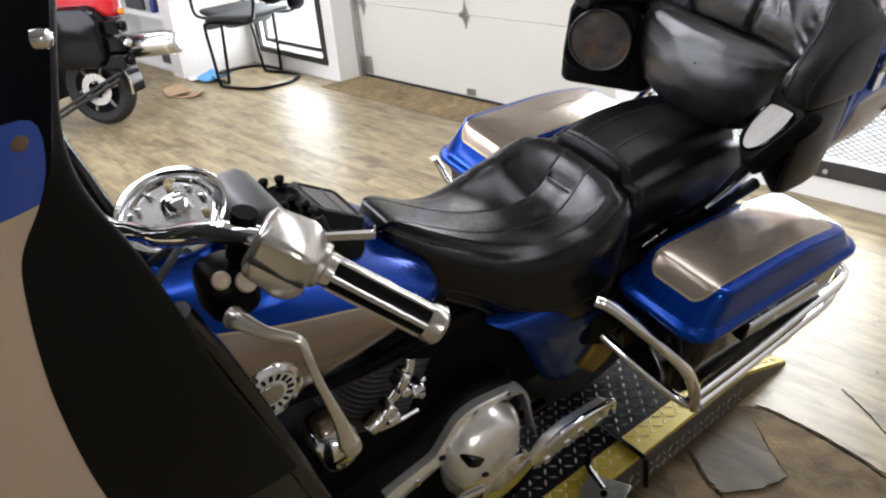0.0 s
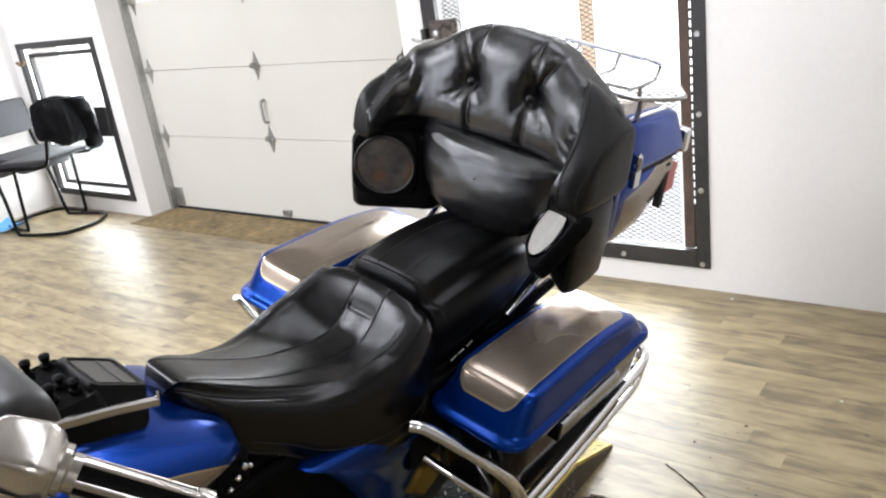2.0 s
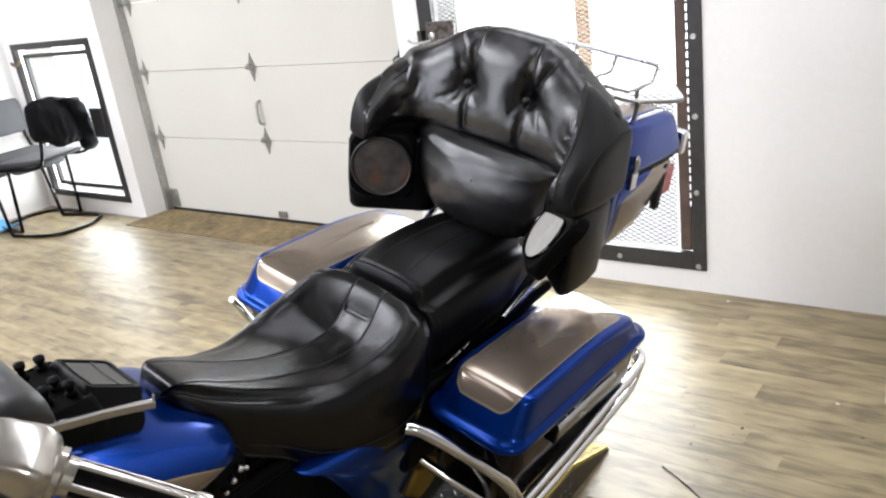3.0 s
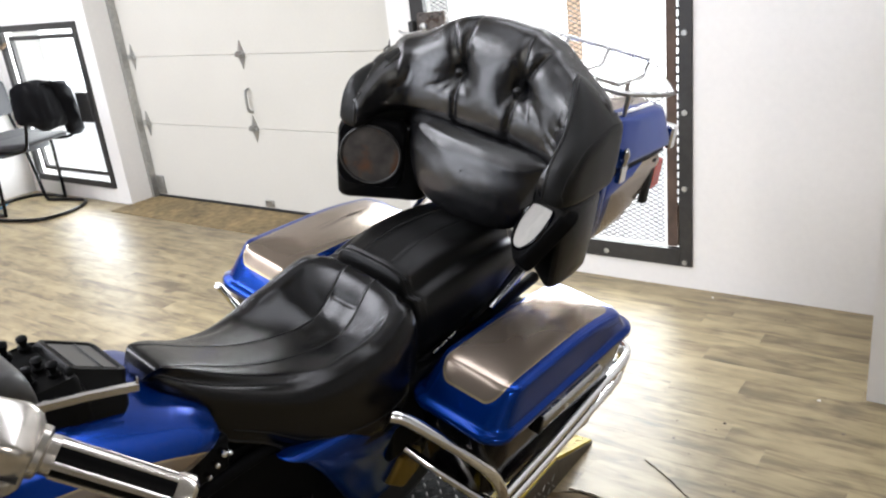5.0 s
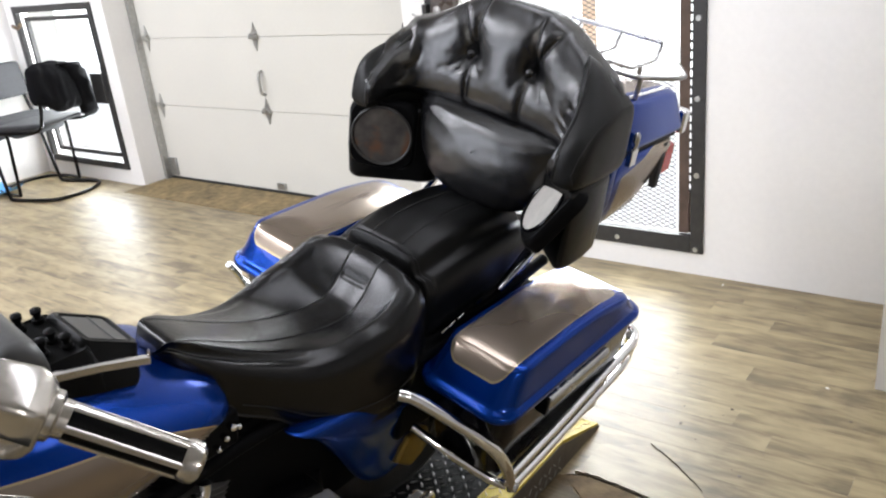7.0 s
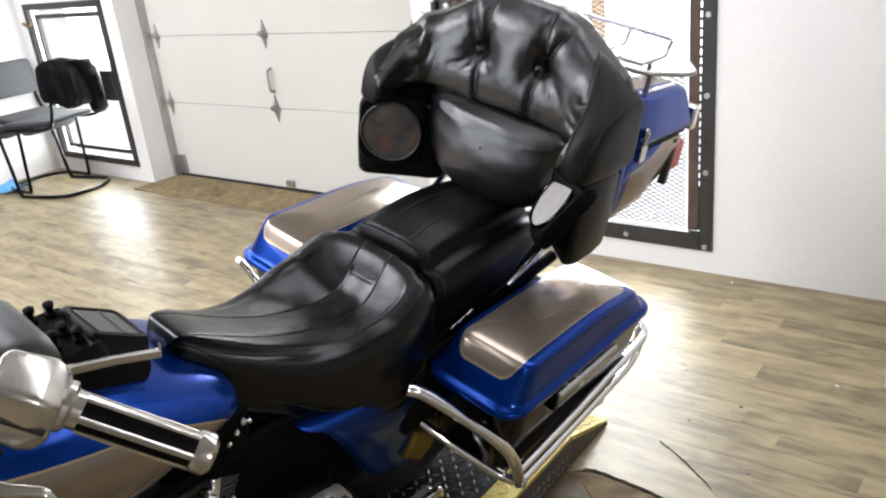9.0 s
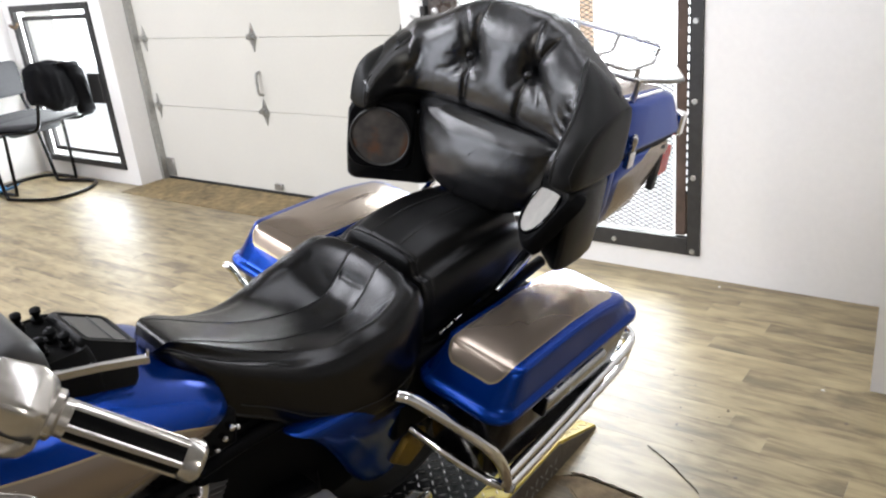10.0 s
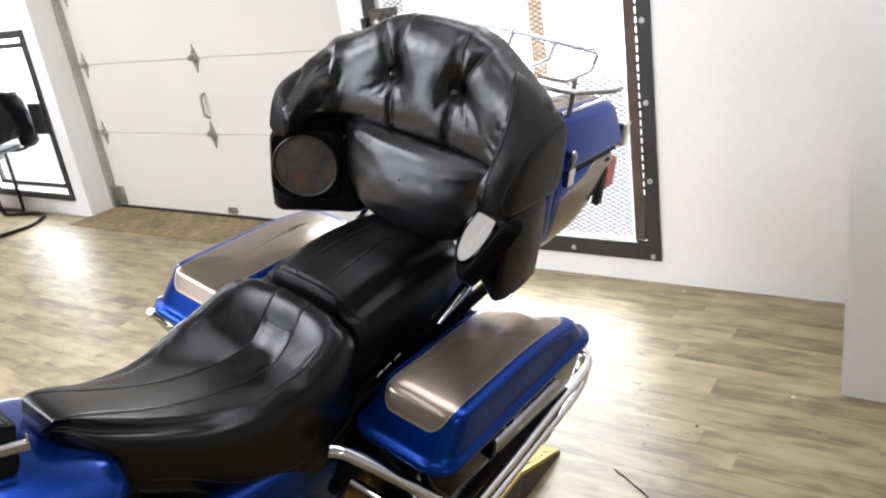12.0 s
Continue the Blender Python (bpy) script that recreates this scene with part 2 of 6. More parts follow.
M_PLANK = plank_material("oak_look_vinyl_plank", ((0.088, 0.066, 0.038), (0.162, 0.125, 0.071), (0.262, 0.207, 0.115), (0.352, 0.281, 0.16)))
# brown vinyl, its ramp also darkened for the shadow beside the lift
M_SHARD = plank_material("shaded_brown_vinyl", ((0.036, 0.025, 0.014), (0.076, 0.055, 0.031), (0.12, 0.09, 0.052), (0.175, 0.135, 0.082)), 0.7, 0.5, 0.14)
M_BARE = mat("dirty_brown_subfloor", (0.145, 0.1, 0.052), 0.75, 0, 0, 0.75, 17, 0.8, 90, spec=0.2, big=5)


def two_tone(name, base, other, build, stripe=0.0014):
    """Paint in two colours with a pinstripe between them; build gives the signed distance, negative on the other colour."""
    m = base.copy()
    m.name = name
    nt = m.node_tree
    tc = [n for n in nt.nodes if n.type == "TEX_COORD"][0]
    sep = nt.nodes.new("ShaderNodeSeparateXYZ")
    nt.links.new(tc.outputs["Object"], sep.inputs[0])

    def op(kind, a, b=0.0):
        n = nt.nodes.new("ShaderNodeMath")
        n.operation = kind
        n.inputs[2].default_value = 0.02
        for k, v in enumerate((a, b)):
            if isinstance(v, (int, float)):
                n.inputs[k].default_value = v
            else:
                nt.links.new(v, n.inputs[k])
        return n.outputs[0]

    d = build(op, sep.outputs[0], sep.outputs[1], sep.outputs[2])
    bsdf = nt.nodes["Principled BSDF"]
    was = bsdf.inputs["Base Color"].links[0].from_socket
    mx = nt.nodes.new("ShaderNodeMix")
    mx.data_type = "RGBA"
    nt.links.new(op("LESS_THAN", d, 0.0), mx.inputs[0])
    nt.links.new(was, mx.inputs[6])
    mx.inputs[7].default_value = (*other, 1)
    pin = nt.nodes.new("ShaderNodeMix")
    pin.data_type = "RGBA"
    nt.links.new(op("LESS_THAN", op("ABSOLUTE", d), stripe), pin.inputs[0])
    nt.links.new(mx.outputs[2], pin.inputs[6])
    pin.inputs[7].default_value = (0.5, 0.42, 0.25, 1)
    nt.links.new(pin.outputs[2], bsdf.inputs["Base Color"])
    return m


TAN = (0.28, 0.228, 0.182)


def rounded(cx, cy, hx, hy, r):
    def build(op, x, y, z):
        qx = op("SUBTRACT", op("ABSOLUTE", op("SUBTRACT", op("ABSOLUTE", x), cx)), hx - r)
        qy = op("SUBTRACT", op("ABSOLUTE", op("SUBTRACT", y, cy)), hy - r)
        px, py = op("MAXIMUM", qx, 0.0), op("MAXIMUM", qy, 0.0)
        out = op("SQRT", op("ADD", op("MULTIPLY", px, px), op("MULTIPLY", py, py)))
        return op("SUBTRACT", op("ADD", out, op("MINIMUM", op("MAXIMUM", qx, qy), 0.0)), r)
    return build


def tank_line(op, x, y, z):
    t = op("MAXIMUM", op("ADD", y, 0.53), 0.0)
    edge = op("SUBTRACT", op("SUBTRACT", 0.903, op("MULTIPLY", op("ADD", y, 0.53), 0.24)), op("MULTIPLY", op("MULTIPLY", t, t), 0.8))
    return op("SMOOTH_MAX", op("SUBTRACT", z, edge), op("ADD", y, 0.337))


def trunk_line(op, x, y, z):
    # tan below a line that climbs towards the rear, starting behind the blue front edge
    a = op("SUBTRACT", z, op("ADD", 1.02, op("MULTIPLY", op("SUBTRACT", y, 0.66), 0.25)))
    return op("MAXIMUM", a, op("SUBTRACT", op("ADD", 0.66, op("MULTIPLY", op("SUBTRACT", 1.03, z), 0.12)), y))


def band_line(op, x, y, z):
    return op("SUBTRACT", z, 1.378)


M_LID = two_tone("blue_lid_with_tan_panel", M_BLUE, TAN, rounded(0.311, 0.402, 0.0735, 0.236, 0.032))
M_TANK = two_tone("blue_tank_with_tan_panel", M_BLUE, TAN, tank_line)
M_TRUNK = two_tone("blue_trunk_with_tan_panel", M_BLUE, TAN, trunk_line)
# the fairing's tan is a lit copy of TAN, light put into the colour
M_FAIRING = two_tone("blue_fairing_with_brightened_tan", mat("blue_solid_paint", (0.0, 0.05, 0.36), 0.3, 0.25, 1.0, 0.1, 900, rvar=0.03), (0.50, 0.395, 0.31), band_line)
M_LIDTOP = two_tone("blue_trunk_lid_with_tan_top", M_BLUE, TAN, rounded(0.0, 0.76, 0.27, 0.16, 0.05))

# ---- building helpers ----


def smooth(ob, angle=40):
    for p in ob.data.polygons:
        p.use_smooth = True
    ob.data.set_sharp_from_angle(angle=radians(angle))


def part(name, bm, material, parent=None, label="", sub=0, bevel=0.0, flat=False, angle=40):
    """Links a bmesh as one mesh object under a thing or a part."""
    me = bpy.data.meshes.new(name)
    bmesh.ops.recalc_face_normals(bm, faces=bm.faces)
    bm.to_mesh(me)
    bm.free()
    for mm in material if isinstance(material, (list, tuple)) else [material]:
        me.materials.append(mm)
    ob = new(name, me)
    if parent:
        ob.parent = parent
    if label:
        ob["label"] = label
    if not flat:
        smooth(ob, angle if not sub else 180)
    if bevel:
        md = ob.modifiers.new("bevel", "BEVEL")
        md.width, md.segments, md.limit_method = bevel, 2, "ANGLE"
    if sub:
        md = ob.modifiers.new("sub", "SUBSURF")
        md.levels = md.render_levels = sub
    return ob


def thing(name, label, category, m=None, group="", kind=""):
    ob = new(name)
    ob.empty_display_size = 0.1
    if m is not None:
        ob.matrix_world = m
    return tagged(ob, label, category, group, kind)


def box(x0, x1, y0, y1, z0, z1, bm=None):
    bm = bm or bmesh.new()
    v = [bm.verts.new(p) for p in ((x0, y0, z0), (x1, y0, z0), (x1, y1, z0), (x0, y1, z0), (x0, y0, z1), (x1, y0, z1), (x1, y1, z1), (x0, y1, z1))]
    for f in ((0, 3, 2, 1), (4, 5, 6, 7), (0, 1, 5, 4), (1, 2, 6, 5), (2, 3, 7, 6), (3, 0, 4, 7)):
        bm.faces.new([v[i] for i in f])
    return bm


def loft(rings, bm=None, caps=True, closed=True):
    bm = bm or bmesh.new()
    vs = [[bm.verts.new(p) for p in r] for r in rings]
    n = len(vs[0])
    for a, b in zip(vs, vs[1:]):
        for i in range(n if closed else n - 1):
            bm.faces.new((a[i], a[(i + 1) % n], b[(i + 1) % n], b[i]))
    if caps and closed:
        bm.faces.new(vs[0][::-1])
        bm.faces.new(vs[-1])
    return bm


def spline(pts, k=8):
    """Catmull-Rom through the points."""
    p = [Vector(q) for q in pts]
    p = [2 * p[0] - p[1]] + p + [2 * p[-1] - p[-2]]
    out = []
    for a, b, c, d in zip(p, p[1:], p[2:], p[3:]):
        for i in range(k):
            t = i / k
            out.append(0.5 * ((2 * b) + (c - a) * t + (2 * a - 5 * b + 4 * c - d) * t * t + (3 * b - a - 3 * c + d) * t ** 3))
    return out + [p[-2]]


def tube(pts, r, bm=None, n=12, k=8, curved=True, radii=None):
    path = spline(pts, k) if curved else [Vector(p) for p in pts]
    rings, up = [], Vector((0.13, 0.21, 0.97))
    for i, p in enumerate(path):
        d = (path[min(i + 1, len(path) - 1)] - path[max(i - 1, 0)]).normalized()
        side = d.cross(up)
        if side.length < 0.05:
            side = d.cross(Vector((1, 0, 0)))
        side.normalize()
        up = side.cross(d).normalized()
        rr = r if not radii else float(np.interp(i / max(1, len(path) - 1), np.linspace(0, 1, len(radii)), radii))
        rings.append([p + rr * (math.cos(a) * side + math.sin(a) * up) for a in np.linspace(0, 2 * math.pi, n, endpoint=False)])
    return loft(rings, bm)


def lathe(profile, origin, axis, n=28, bm=None, hollow=False):
    """Turns (radius, height) pairs about an axis; hollow closes the profile into a ring."""
    bm = bm or bmesh.new()
    axis = Vector(axis).normalized()
    q = axis.to_track_quat("Z", "Y").to_matrix()
    rings = []
    for r, h in profile:
        rings.append([Vector(origin) + q @ Vector((r * math.cos(a), r * math.sin(a), h)) for a in np.linspace(0, 2 * math.pi, n, endpoint=False)])
    if hollow:
        bm2 = loft(rings, bm, caps=False)
        bm2.verts.ensure_lookup_table()
        v = list(bm2.verts)[-n * len(rings):]
        a, b = v[:n], v[-n:]
        for i in range(n):
            bm2.faces.new((b[i], b[(i + 1) % n], a[(i + 1) % n], a[i]))
        return bm2
    return loft(rings, bm)


def disc(origin, axis, r, h, bm=None, n=24, edge=0.1):
    e = min(r, h) * edge
    return lathe([(r - e, 0), (r, e), (r, h - e), (r - e, h)], origin, axis, n, bm)


def rrect(cx, cz, w, h, r, n=4):
    """Rounded rectangle, counter-clockwise."""
    out = []
    for sx, sz, a0 in ((1, 1, 0), (-1, 1, 90), (-1, -1, 180), (1, -1, 270)):
        for i in range(n + 1):
            a = radians(a0 + 90 * i / n)
            out.append((cx + sx * (w / 2 - r) + r * math.cos(a), cz + sz * (h / 2 - r) + r * math.sin(a)))
    return out


def xform(bm, m):
    bmesh.ops.transform(bm, matrix=m, verts=bm.verts)
    return bm


def mirror(bm):
    """The same shape on the other side of the middle plane."""
    bmesh.ops.scale(bm, vec=(-1, 1, 1), verts=bm.verts)
    bmesh.ops.reverse_faces(bm, faces=bm.faces)
    return bm


# ---- the room ----
def wall_with_holes(name, x0, x1, z0, z1, y0, y1, holes):
    """A wall of real thickness along x, with openings through it, butted from blocks."""
    bm = bmesh.new()
    xs = sorted({x0, x1, *[h[0] for h in holes], *[h[1] for h in holes]})
    for a, b in zip(xs, xs[1:]):
        mid = (a + b) / 2
        cut = sorted((h[2], h[3]) for h in holes if h[0] < mid < h[1])
        z = z0
        for lo, hi in cut:
            if lo > z + 1e-4:
                box(a, b, y0, y1, z, lo, bm)
            z = hi
        if z < z1 - 1e-4:
            box(a, b, y0, y1, z, z1, bm)
    bmesh.ops.remove_doubles(bm, verts=bm.verts, dist=1e-5)
    seen = {}
    for f in bm.faces:
        seen.setdefault(tuple(round(c, 4) for c in f.calc_center_median()), []).append(f)
    bmesh.ops.delete(bm, geom=[f for fs in seen.values() if len(fs) > 1 for f in fs], context="FACES")
    ob = part(name, bm, M_WALL, flat=True)
    return tagged(ob, "white painted wall with framed openings", "wall", kind="structure")


ROOM_H = 2.9
GX0, GX1, GZ0, GZ1 = -1.63, -0.30, 0.10, 2.15
WX0, WX1, WZ0, WZ1 = -5.49, -4.465, 0.12, 1.265
DX0, DX1, DZ1 = -4.32, -1.785, 2.13
wall_with_holes("wall_north", -5.62, 0.40, 0, ROOM_H, WALL_Y, WALL_Y + 0.30,
                [(GX0, GX1, GZ0, GZ1), (WX0, WX1, WZ0, WZ1), (DX0, DX1, 0.0, DZ1)])


def wall_box(name, *b, label="plain white painted wall", material=None):
    return tagged(part(name, box(*b), material or M_WALL, flat=True), label, "wall", kind="structure")


pillar_plan = [(0.402, WALL_Y + 0.3), (0.402, WALL_Y), (0.475, 3.40), (3.2, 3.38), (3.2, WALL_Y + 0.3)]
tagged(part("wall_pillar", loft([[(x, y, z) for x, y in pillar_plan] for z in (0, ROOM_H)]), M_WALL, flat=True), "white painted wall projecting into the room", "wall", kind="structure")
wall_box("wall_west_return", -5.82, -5.62, 3.38, WALL_Y + 0.3, 0, ROOM_H)
wall_box("wall_east", 3.2, 3.4, -3.2, WALL_Y + 0.3, 0, ROOM_H, label="plain unseen wall, greyed to darken the reflections", material=M_DIMWALL)
wall_box("wall_south", -8.2, 3.2, -3.4, -3.2, 0, ROOM_H, label="plain unseen wall, greyed to darken the reflections", material=M_DIMWALL)
wall_box("wall_west", -8.4, -8.2, -3.2, WALL_Y + 0.3, 0, ROOM_H)
wall_box("wall_niche_back", -8.2, -5.82, 3.78, 3.98, 0, ROOM_H)
tagged(part("ceiling", box(-8.4, 3.4, -3.4, WALL_Y + 0.3, ROOM_H, ROOM_H + 0.1), M_DIMCEIL, flat=True), "plain unseen ceiling, greyed to darken the reflections", "ceiling", kind="structure")
floor = tagged(part("floor", box(-8.4, 3.4, -3.4, WALL_Y + 0.3, -0.1, -0.004), M_SUBFLOOR, flat=True), "worn oak-look vinyl plank floor", "floor", kind="structure")
tagged(part("ground", box(-60, 60, WALL_Y + 0.3, 60, -0.15, -0.05), M_CEIL, flat=True), "pale snowy ground outside the openings", "ground", kind="structure")
tagged(part("backdrop", box(-32, 4, 8.5, 8.52, -0.05, 7), M_SKY, flat=True), "bright overcast daylight outside", "backdrop", kind="structure")


def garage_door():
    d = thing("garage_door", "white sectional steel garage door, closed", "garage door", kind="structure")
    z, hs = 0.018, (0.522, 0.457, 0.457, 0.457, 0.3)
    for h in hs:
        part("door_panel", box(DX0 + 0.02, DX1 - 0.02, DOOR_Y, DOOR_Y + 0.04, z + 0.001, z + h - 0.001), M_DOOR, d, bevel=0.003)
        z += h
    part("bottom_seal", box(DX0 + 0.02, DX1 - 0.02, DOOR_Y - 0.006, DOOR_Y + 0.03, 0.0, 0.018), M_RUBBER, d, "black rubber bottom seal")
    for s, x in ((1, DX0), (-1, DX1)):
        part("track", box(min(x, x + s * 0.03), max(x, x + s * 0.03), DOOR_Y - 0.05, DOOR_Y - 0.005, 0.0, DZ1), M_GALV, d, "galvanised steel track")
        part("bottom_bracket", box(min(x + s * 0.03, x + s * 0.12), max(x + s * 0.03, x + s * 0.12), DOOR_Y - 0.012, DOOR_Y, 0.03, 0.16), M_GALV, d, bevel=0.004)
    z = 0.018
    for h in hs[:4]:
        z += h
        for x, sc in ((DX0 + 0.09, 0.9), (-3.13, 1.0), (DX1 - 0.07, 0.9)):
            bm = loft([[(x, y, z + 0.085), (x + 0.024 * sc, y, z + 0.02), (x + 0.03, y, z), (x + 0.024 * sc, y, z - 0.02), (x, y, z - 0.085), (x - 0.024 * sc, y, z - 0.02), (x - 0.03, y, z), (x - 0.024 * sc, y, z + 0.02)] for y in (DOOR_Y - 0.005, DOOR_Y)])
            tube([(x - 0.035, DOOR_Y - 0.014, z), (x + 0.035, DOOR_Y - 0.014, z)], 0.013, bm, 10, curved=False)
            box(x - 0.02, x + 0.02, DOOR_Y - 0.03, DOOR_Y - 0.005, z - 0.004, z + 0.022, bm)
            part("hinge", bm, M_GALV, d, "galvanised steel hinge")
    part("pull_handle", tube([(-3.125, DOOR_Y, 0.79), (-3.125, DOOR_Y - 0.03, 0.775), (-3.125, DOOR_Y - 0.035, 0.71), (-3.125, DOOR_Y - 0.03, 0.66), (-3.125, DOOR_Y, 0.645)], 0.009), M_GALV, d, "bent steel pull handle")
    rb = part("roller_bracket", loft([[(x, yy, z) for x, z in ((-1.995, 0.985), (-1.935, 0.985), (-1.937, 1.02), (-1.945, 1.06), (-1.957, 1.03), (-1.992, 1.012))] for yy in (DOOR_Y - 0.03, DOOR_Y - 0.001)]), M_DARKSTEEL, d, "dark steel roller bracket", bevel=0.002)
    part("roller", lathe([(0.018, -0.006), (0.02, 0.0), (0.018, 0.006), (0.002, 0.007)], (-1.955, DOOR_Y - 0.035, 0.998), (0, -1, 0), 18), M_GALV, rb)
    part("foot_bracket", box(-3.15, -3.08, DOOR_Y - 0.02, DOOR_Y, 0.035, 0.075), M_GALV, d, bevel=0.004)
    return d


garage_door()
tagged(part("sill_board", box(DX0 - 0.02, DX1, 3.87, DOOR_Y - 0.01, -0.002, 0.006), M_WOODSILL, bevel=0.002), "worn brown wooden board before the garage door", "floor board", kind="structure")


def grille_window():
    g = thing("window_1", "tall window behind a dark steel expanded-metal security grille", "window", kind="structure")
    y = WALL_Y
    fw = 0.075
    for b in ((GX1 - 0.05, GX1 + 0.004, GZ0 - 0.0, GZ1), (GX0 - 0.004, GX0 + fw, GZ0, GZ1), (GX0 + fw, GX1 - 0.05, GZ0, GZ0 + fw), (GX0 + fw, GX1 - 0.05, GZ1 - fw, GZ1)):
        part("window_frame", box(b[0], b[1], y - 0.012, y + 0.02, b[2], b[3]), M_DARKSTEEL, g, bevel=0.002)
    for z in (0.12, 0.445, 0.76, 1.07, 1.38, 1.7):
        part("bolt", disc((GX1 - 0.025, y - 0.012, z), (0, -1, 0), 0.011, 0.008), M_GALV, g)
    for x in (-0.68, -1.02, -1.36):
        part("bolt", disc((x, y - 0.012, GZ0 + 0.03), (0, -1, 0), 0.011, 0.008), M_GALV, g)
    part("post", box(GX1 - 0.115, GX1 - 0.06, y + 0.032, y + 0.07, GZ0 + fw, 0.36), M_RUST, g, "weathered brown wooden upright", bevel=0.004)
    xs = GX1 - 0.05
    part("slotted_strip", box(xs - 0.012, xs - 0.001, y + 0.022, y + 0.03, GZ0 + fw, GZ1), M_DARKSTEEL, g)
    part("slotted_strip", box(xs - 0.062, xs - 0.020, y + 0.022, y + 0.03, GZ0 + fw, GZ1), M_RUSTSTEEL, g, "rust-streaked steel strip")
    z = 0.36
    while z < GZ1 - 0.05:
        part("strip_rung", box(xs - 0.020, xs - 0.012, y + 0.023, y + 0.029, z, z + 0.012), M_DARKSTEEL, g)
        z += 0.036
    lk = part("lock_plate", loft([[(x, yy, z) for x, z in ((-1.60, 1.07), (-1.585, 1.2), (-1.43, 1.203), (-1.434, 1.09), (-1.5, 1.085))] for yy in (y - 0.012, y - 0.024)]), M_LOCK, g, "stained and rust-spotted steel lock plate", bevel=0.002)
    part("lock_case", box(-1.628, -1.602, y - 0.045, y - 0.012, 1.075, 1.165), M_DARKSTEEL, lk, "dark lock case", bevel=0.004)
    part("lock_cylinder", lathe([(0.020, -0.004), (0.020, 0.006), (0.015, 0.010), (0.001, 0.011)], (-1.553, y - 0.024, 1.135), (0, -1, 0), 20), M_GALV, lk, "pale worn lock cylinder")
    part("lever", tube([(-1.553, y - 0.04, 1.118), (-1.60, y - 0.055, 1.112), (-1.645, y - 0.06, 1.114), (-1.672, y - 0.06, 1.126)], 0.006, n=10), M_GALV, lk, "thin steel lock lever")
    for x, z in ((-1.45, 1.19), (-1.455, 1.105), (-1.565, 1.19), (-1.50, 1.18)):
        part("bolt", disc((x, y - 0.024, z), (0, -1, 0), 0.006, 0.004, n=12), M_DARKSTEEL, lk)
    # expanded metal: diamond strands
    bm = bmesh.new()
    x0, x1, z0, z1, px, pz, t = GX0 + fw, GX1 - fw - 0.05, GZ0 + fw, GZ1 - fw, 0.040, 0.020, 0.0035
    yy = y + 0.05
    nx, nz = int((x1 - x0) / px), int((z1 - z0) / pz)
    for i in range(nx):
        for j in range(nz):
            cx, cz = x0 + px * (i + 0.5), z0 + pz * (j + 0.5)
            for sx in (-1, 1):
                for sz in (-1, 1):
                    a, b = Vector((cx + sx * px / 2, yy, cz)), Vector((cx, yy, cz + sz * pz / 2))
                    o = Vector((0, 0, t / 2))
                    e = Vector((0, 0.003, 0))
                    q = [bm.verts.new(p) for p in (a - o, b - o, b + o, a + o)]
                    bm.faces.new(q)
                    q2 = [bm.verts.new(p) for p in (a + o, b + o, b + o + e, a + o + e)]
                    bm.faces.new(q2)
    tagged(part("expanded_metal", bm, M_MESH, g, flat=True), kind="stuff")
    return g


grille_window()
tagged(part("barrier_post", box(-1.43, -1.355, 5.2, 5.24, -0.05, 2.6), M_ORANGE, bevel=0.005), "orange plastic mesh barrier strip outside the window", "barrier")


def small_window():
    g = thing("window_2", "low glazed panel in a double dark steel frame", "window", kind="structure")
    y = WALL_Y
    for (x0, x1, z0, z1, fw, ya, yb) in ((WX0 - 0.01, WX1 + 0.01, WZ0 - 0.01, WZ1 + 0.01, 0.045, y - 0.015, y + 0.02), (WX0 + 0.07, WX1 - 0.07, WZ0 + 0.07, WZ1 - 0.07, 0.03, y + 0.02, y + 0.05)):
        for b in ((x0, x0 + fw, z0, z1), (x1 - fw, x1, z0, z1), (x0 + fw, x1 - fw, z0, z0 + fw), (x0 + fw, x1 - fw, z1 - fw, z1)):
            part("window_frame", box(b[0], b[1], ya, yb, b[2], b[3]), M_DARKSTEEL, g, bevel=0.002)
    part("lock_plate", box(WX1 - 0.19, WX1 - 0.045, y - 0.02, y + 0.02, 0.59, 0.80), M_DARKSTEEL, g, "dark steel lock plate", bevel=0.004)
    part("latch", tube([(WX0 - 0.02, y - 0.03, 1.14), (WX0 + 0.04, y - 0.03, 1.12), (WX0 + 0.1, y - 0.03, 1.15)], 0.012), M_RUST, g)
    return g


small_window()

# ---- the lift ----
LX0, LX1, LY0, LY1 = -0.90, -0.191, 0.05, 2.60


def tread_bars(bm, x0, x1, y0, y1, put, pitch=0.027):
    """Raised lozenge bars in alternating directions, like rolled tread plate."""
    n = 0
    y = y0 + pitch / 2
    j = 0
    while y < y1 - pitch * 0.4:
        x = x0 + pitch / 2
        i = 0
        while x < x1 - pitch * 0.4:
            a = radians(45 if (i + j) % 2 else -45)
            d, s = Vector((math.cos(a), math.sin(a))), Vector((-math.sin(a), math.cos(a)))
            lo = []
            for k, w, h in ((-0.0125, 0, 0), (0, -0.0032, 0), (0.0125, 0, 0), (0, 0.0032, 0)):
                q = Vector((x, y)) + d * k + s * w
                lo.append(bm.verts.new(put(q.x, q.y, 0.0005)))
            hi = []
            for k in (-0.007, 0.007):
                q = Vector((x, y)) + d * k
                hi.append(bm.verts.new(put(q.x, q.y, 0.0025)))
            bm.faces.new((lo[0], lo[1], hi[0])), bm.faces.new((lo[1], hi[1], hi[0])), bm.faces.new((lo[1], lo[2], hi[1]))
            bm.faces.new((lo[2], lo[3], hi[1])), bm.faces.new((lo[3], hi[0], hi[1])), bm.faces.new((lo[3], lo[0], hi[0]))
            x += pitch
            i += 1
        y += pitch
        j += 1
    return bm


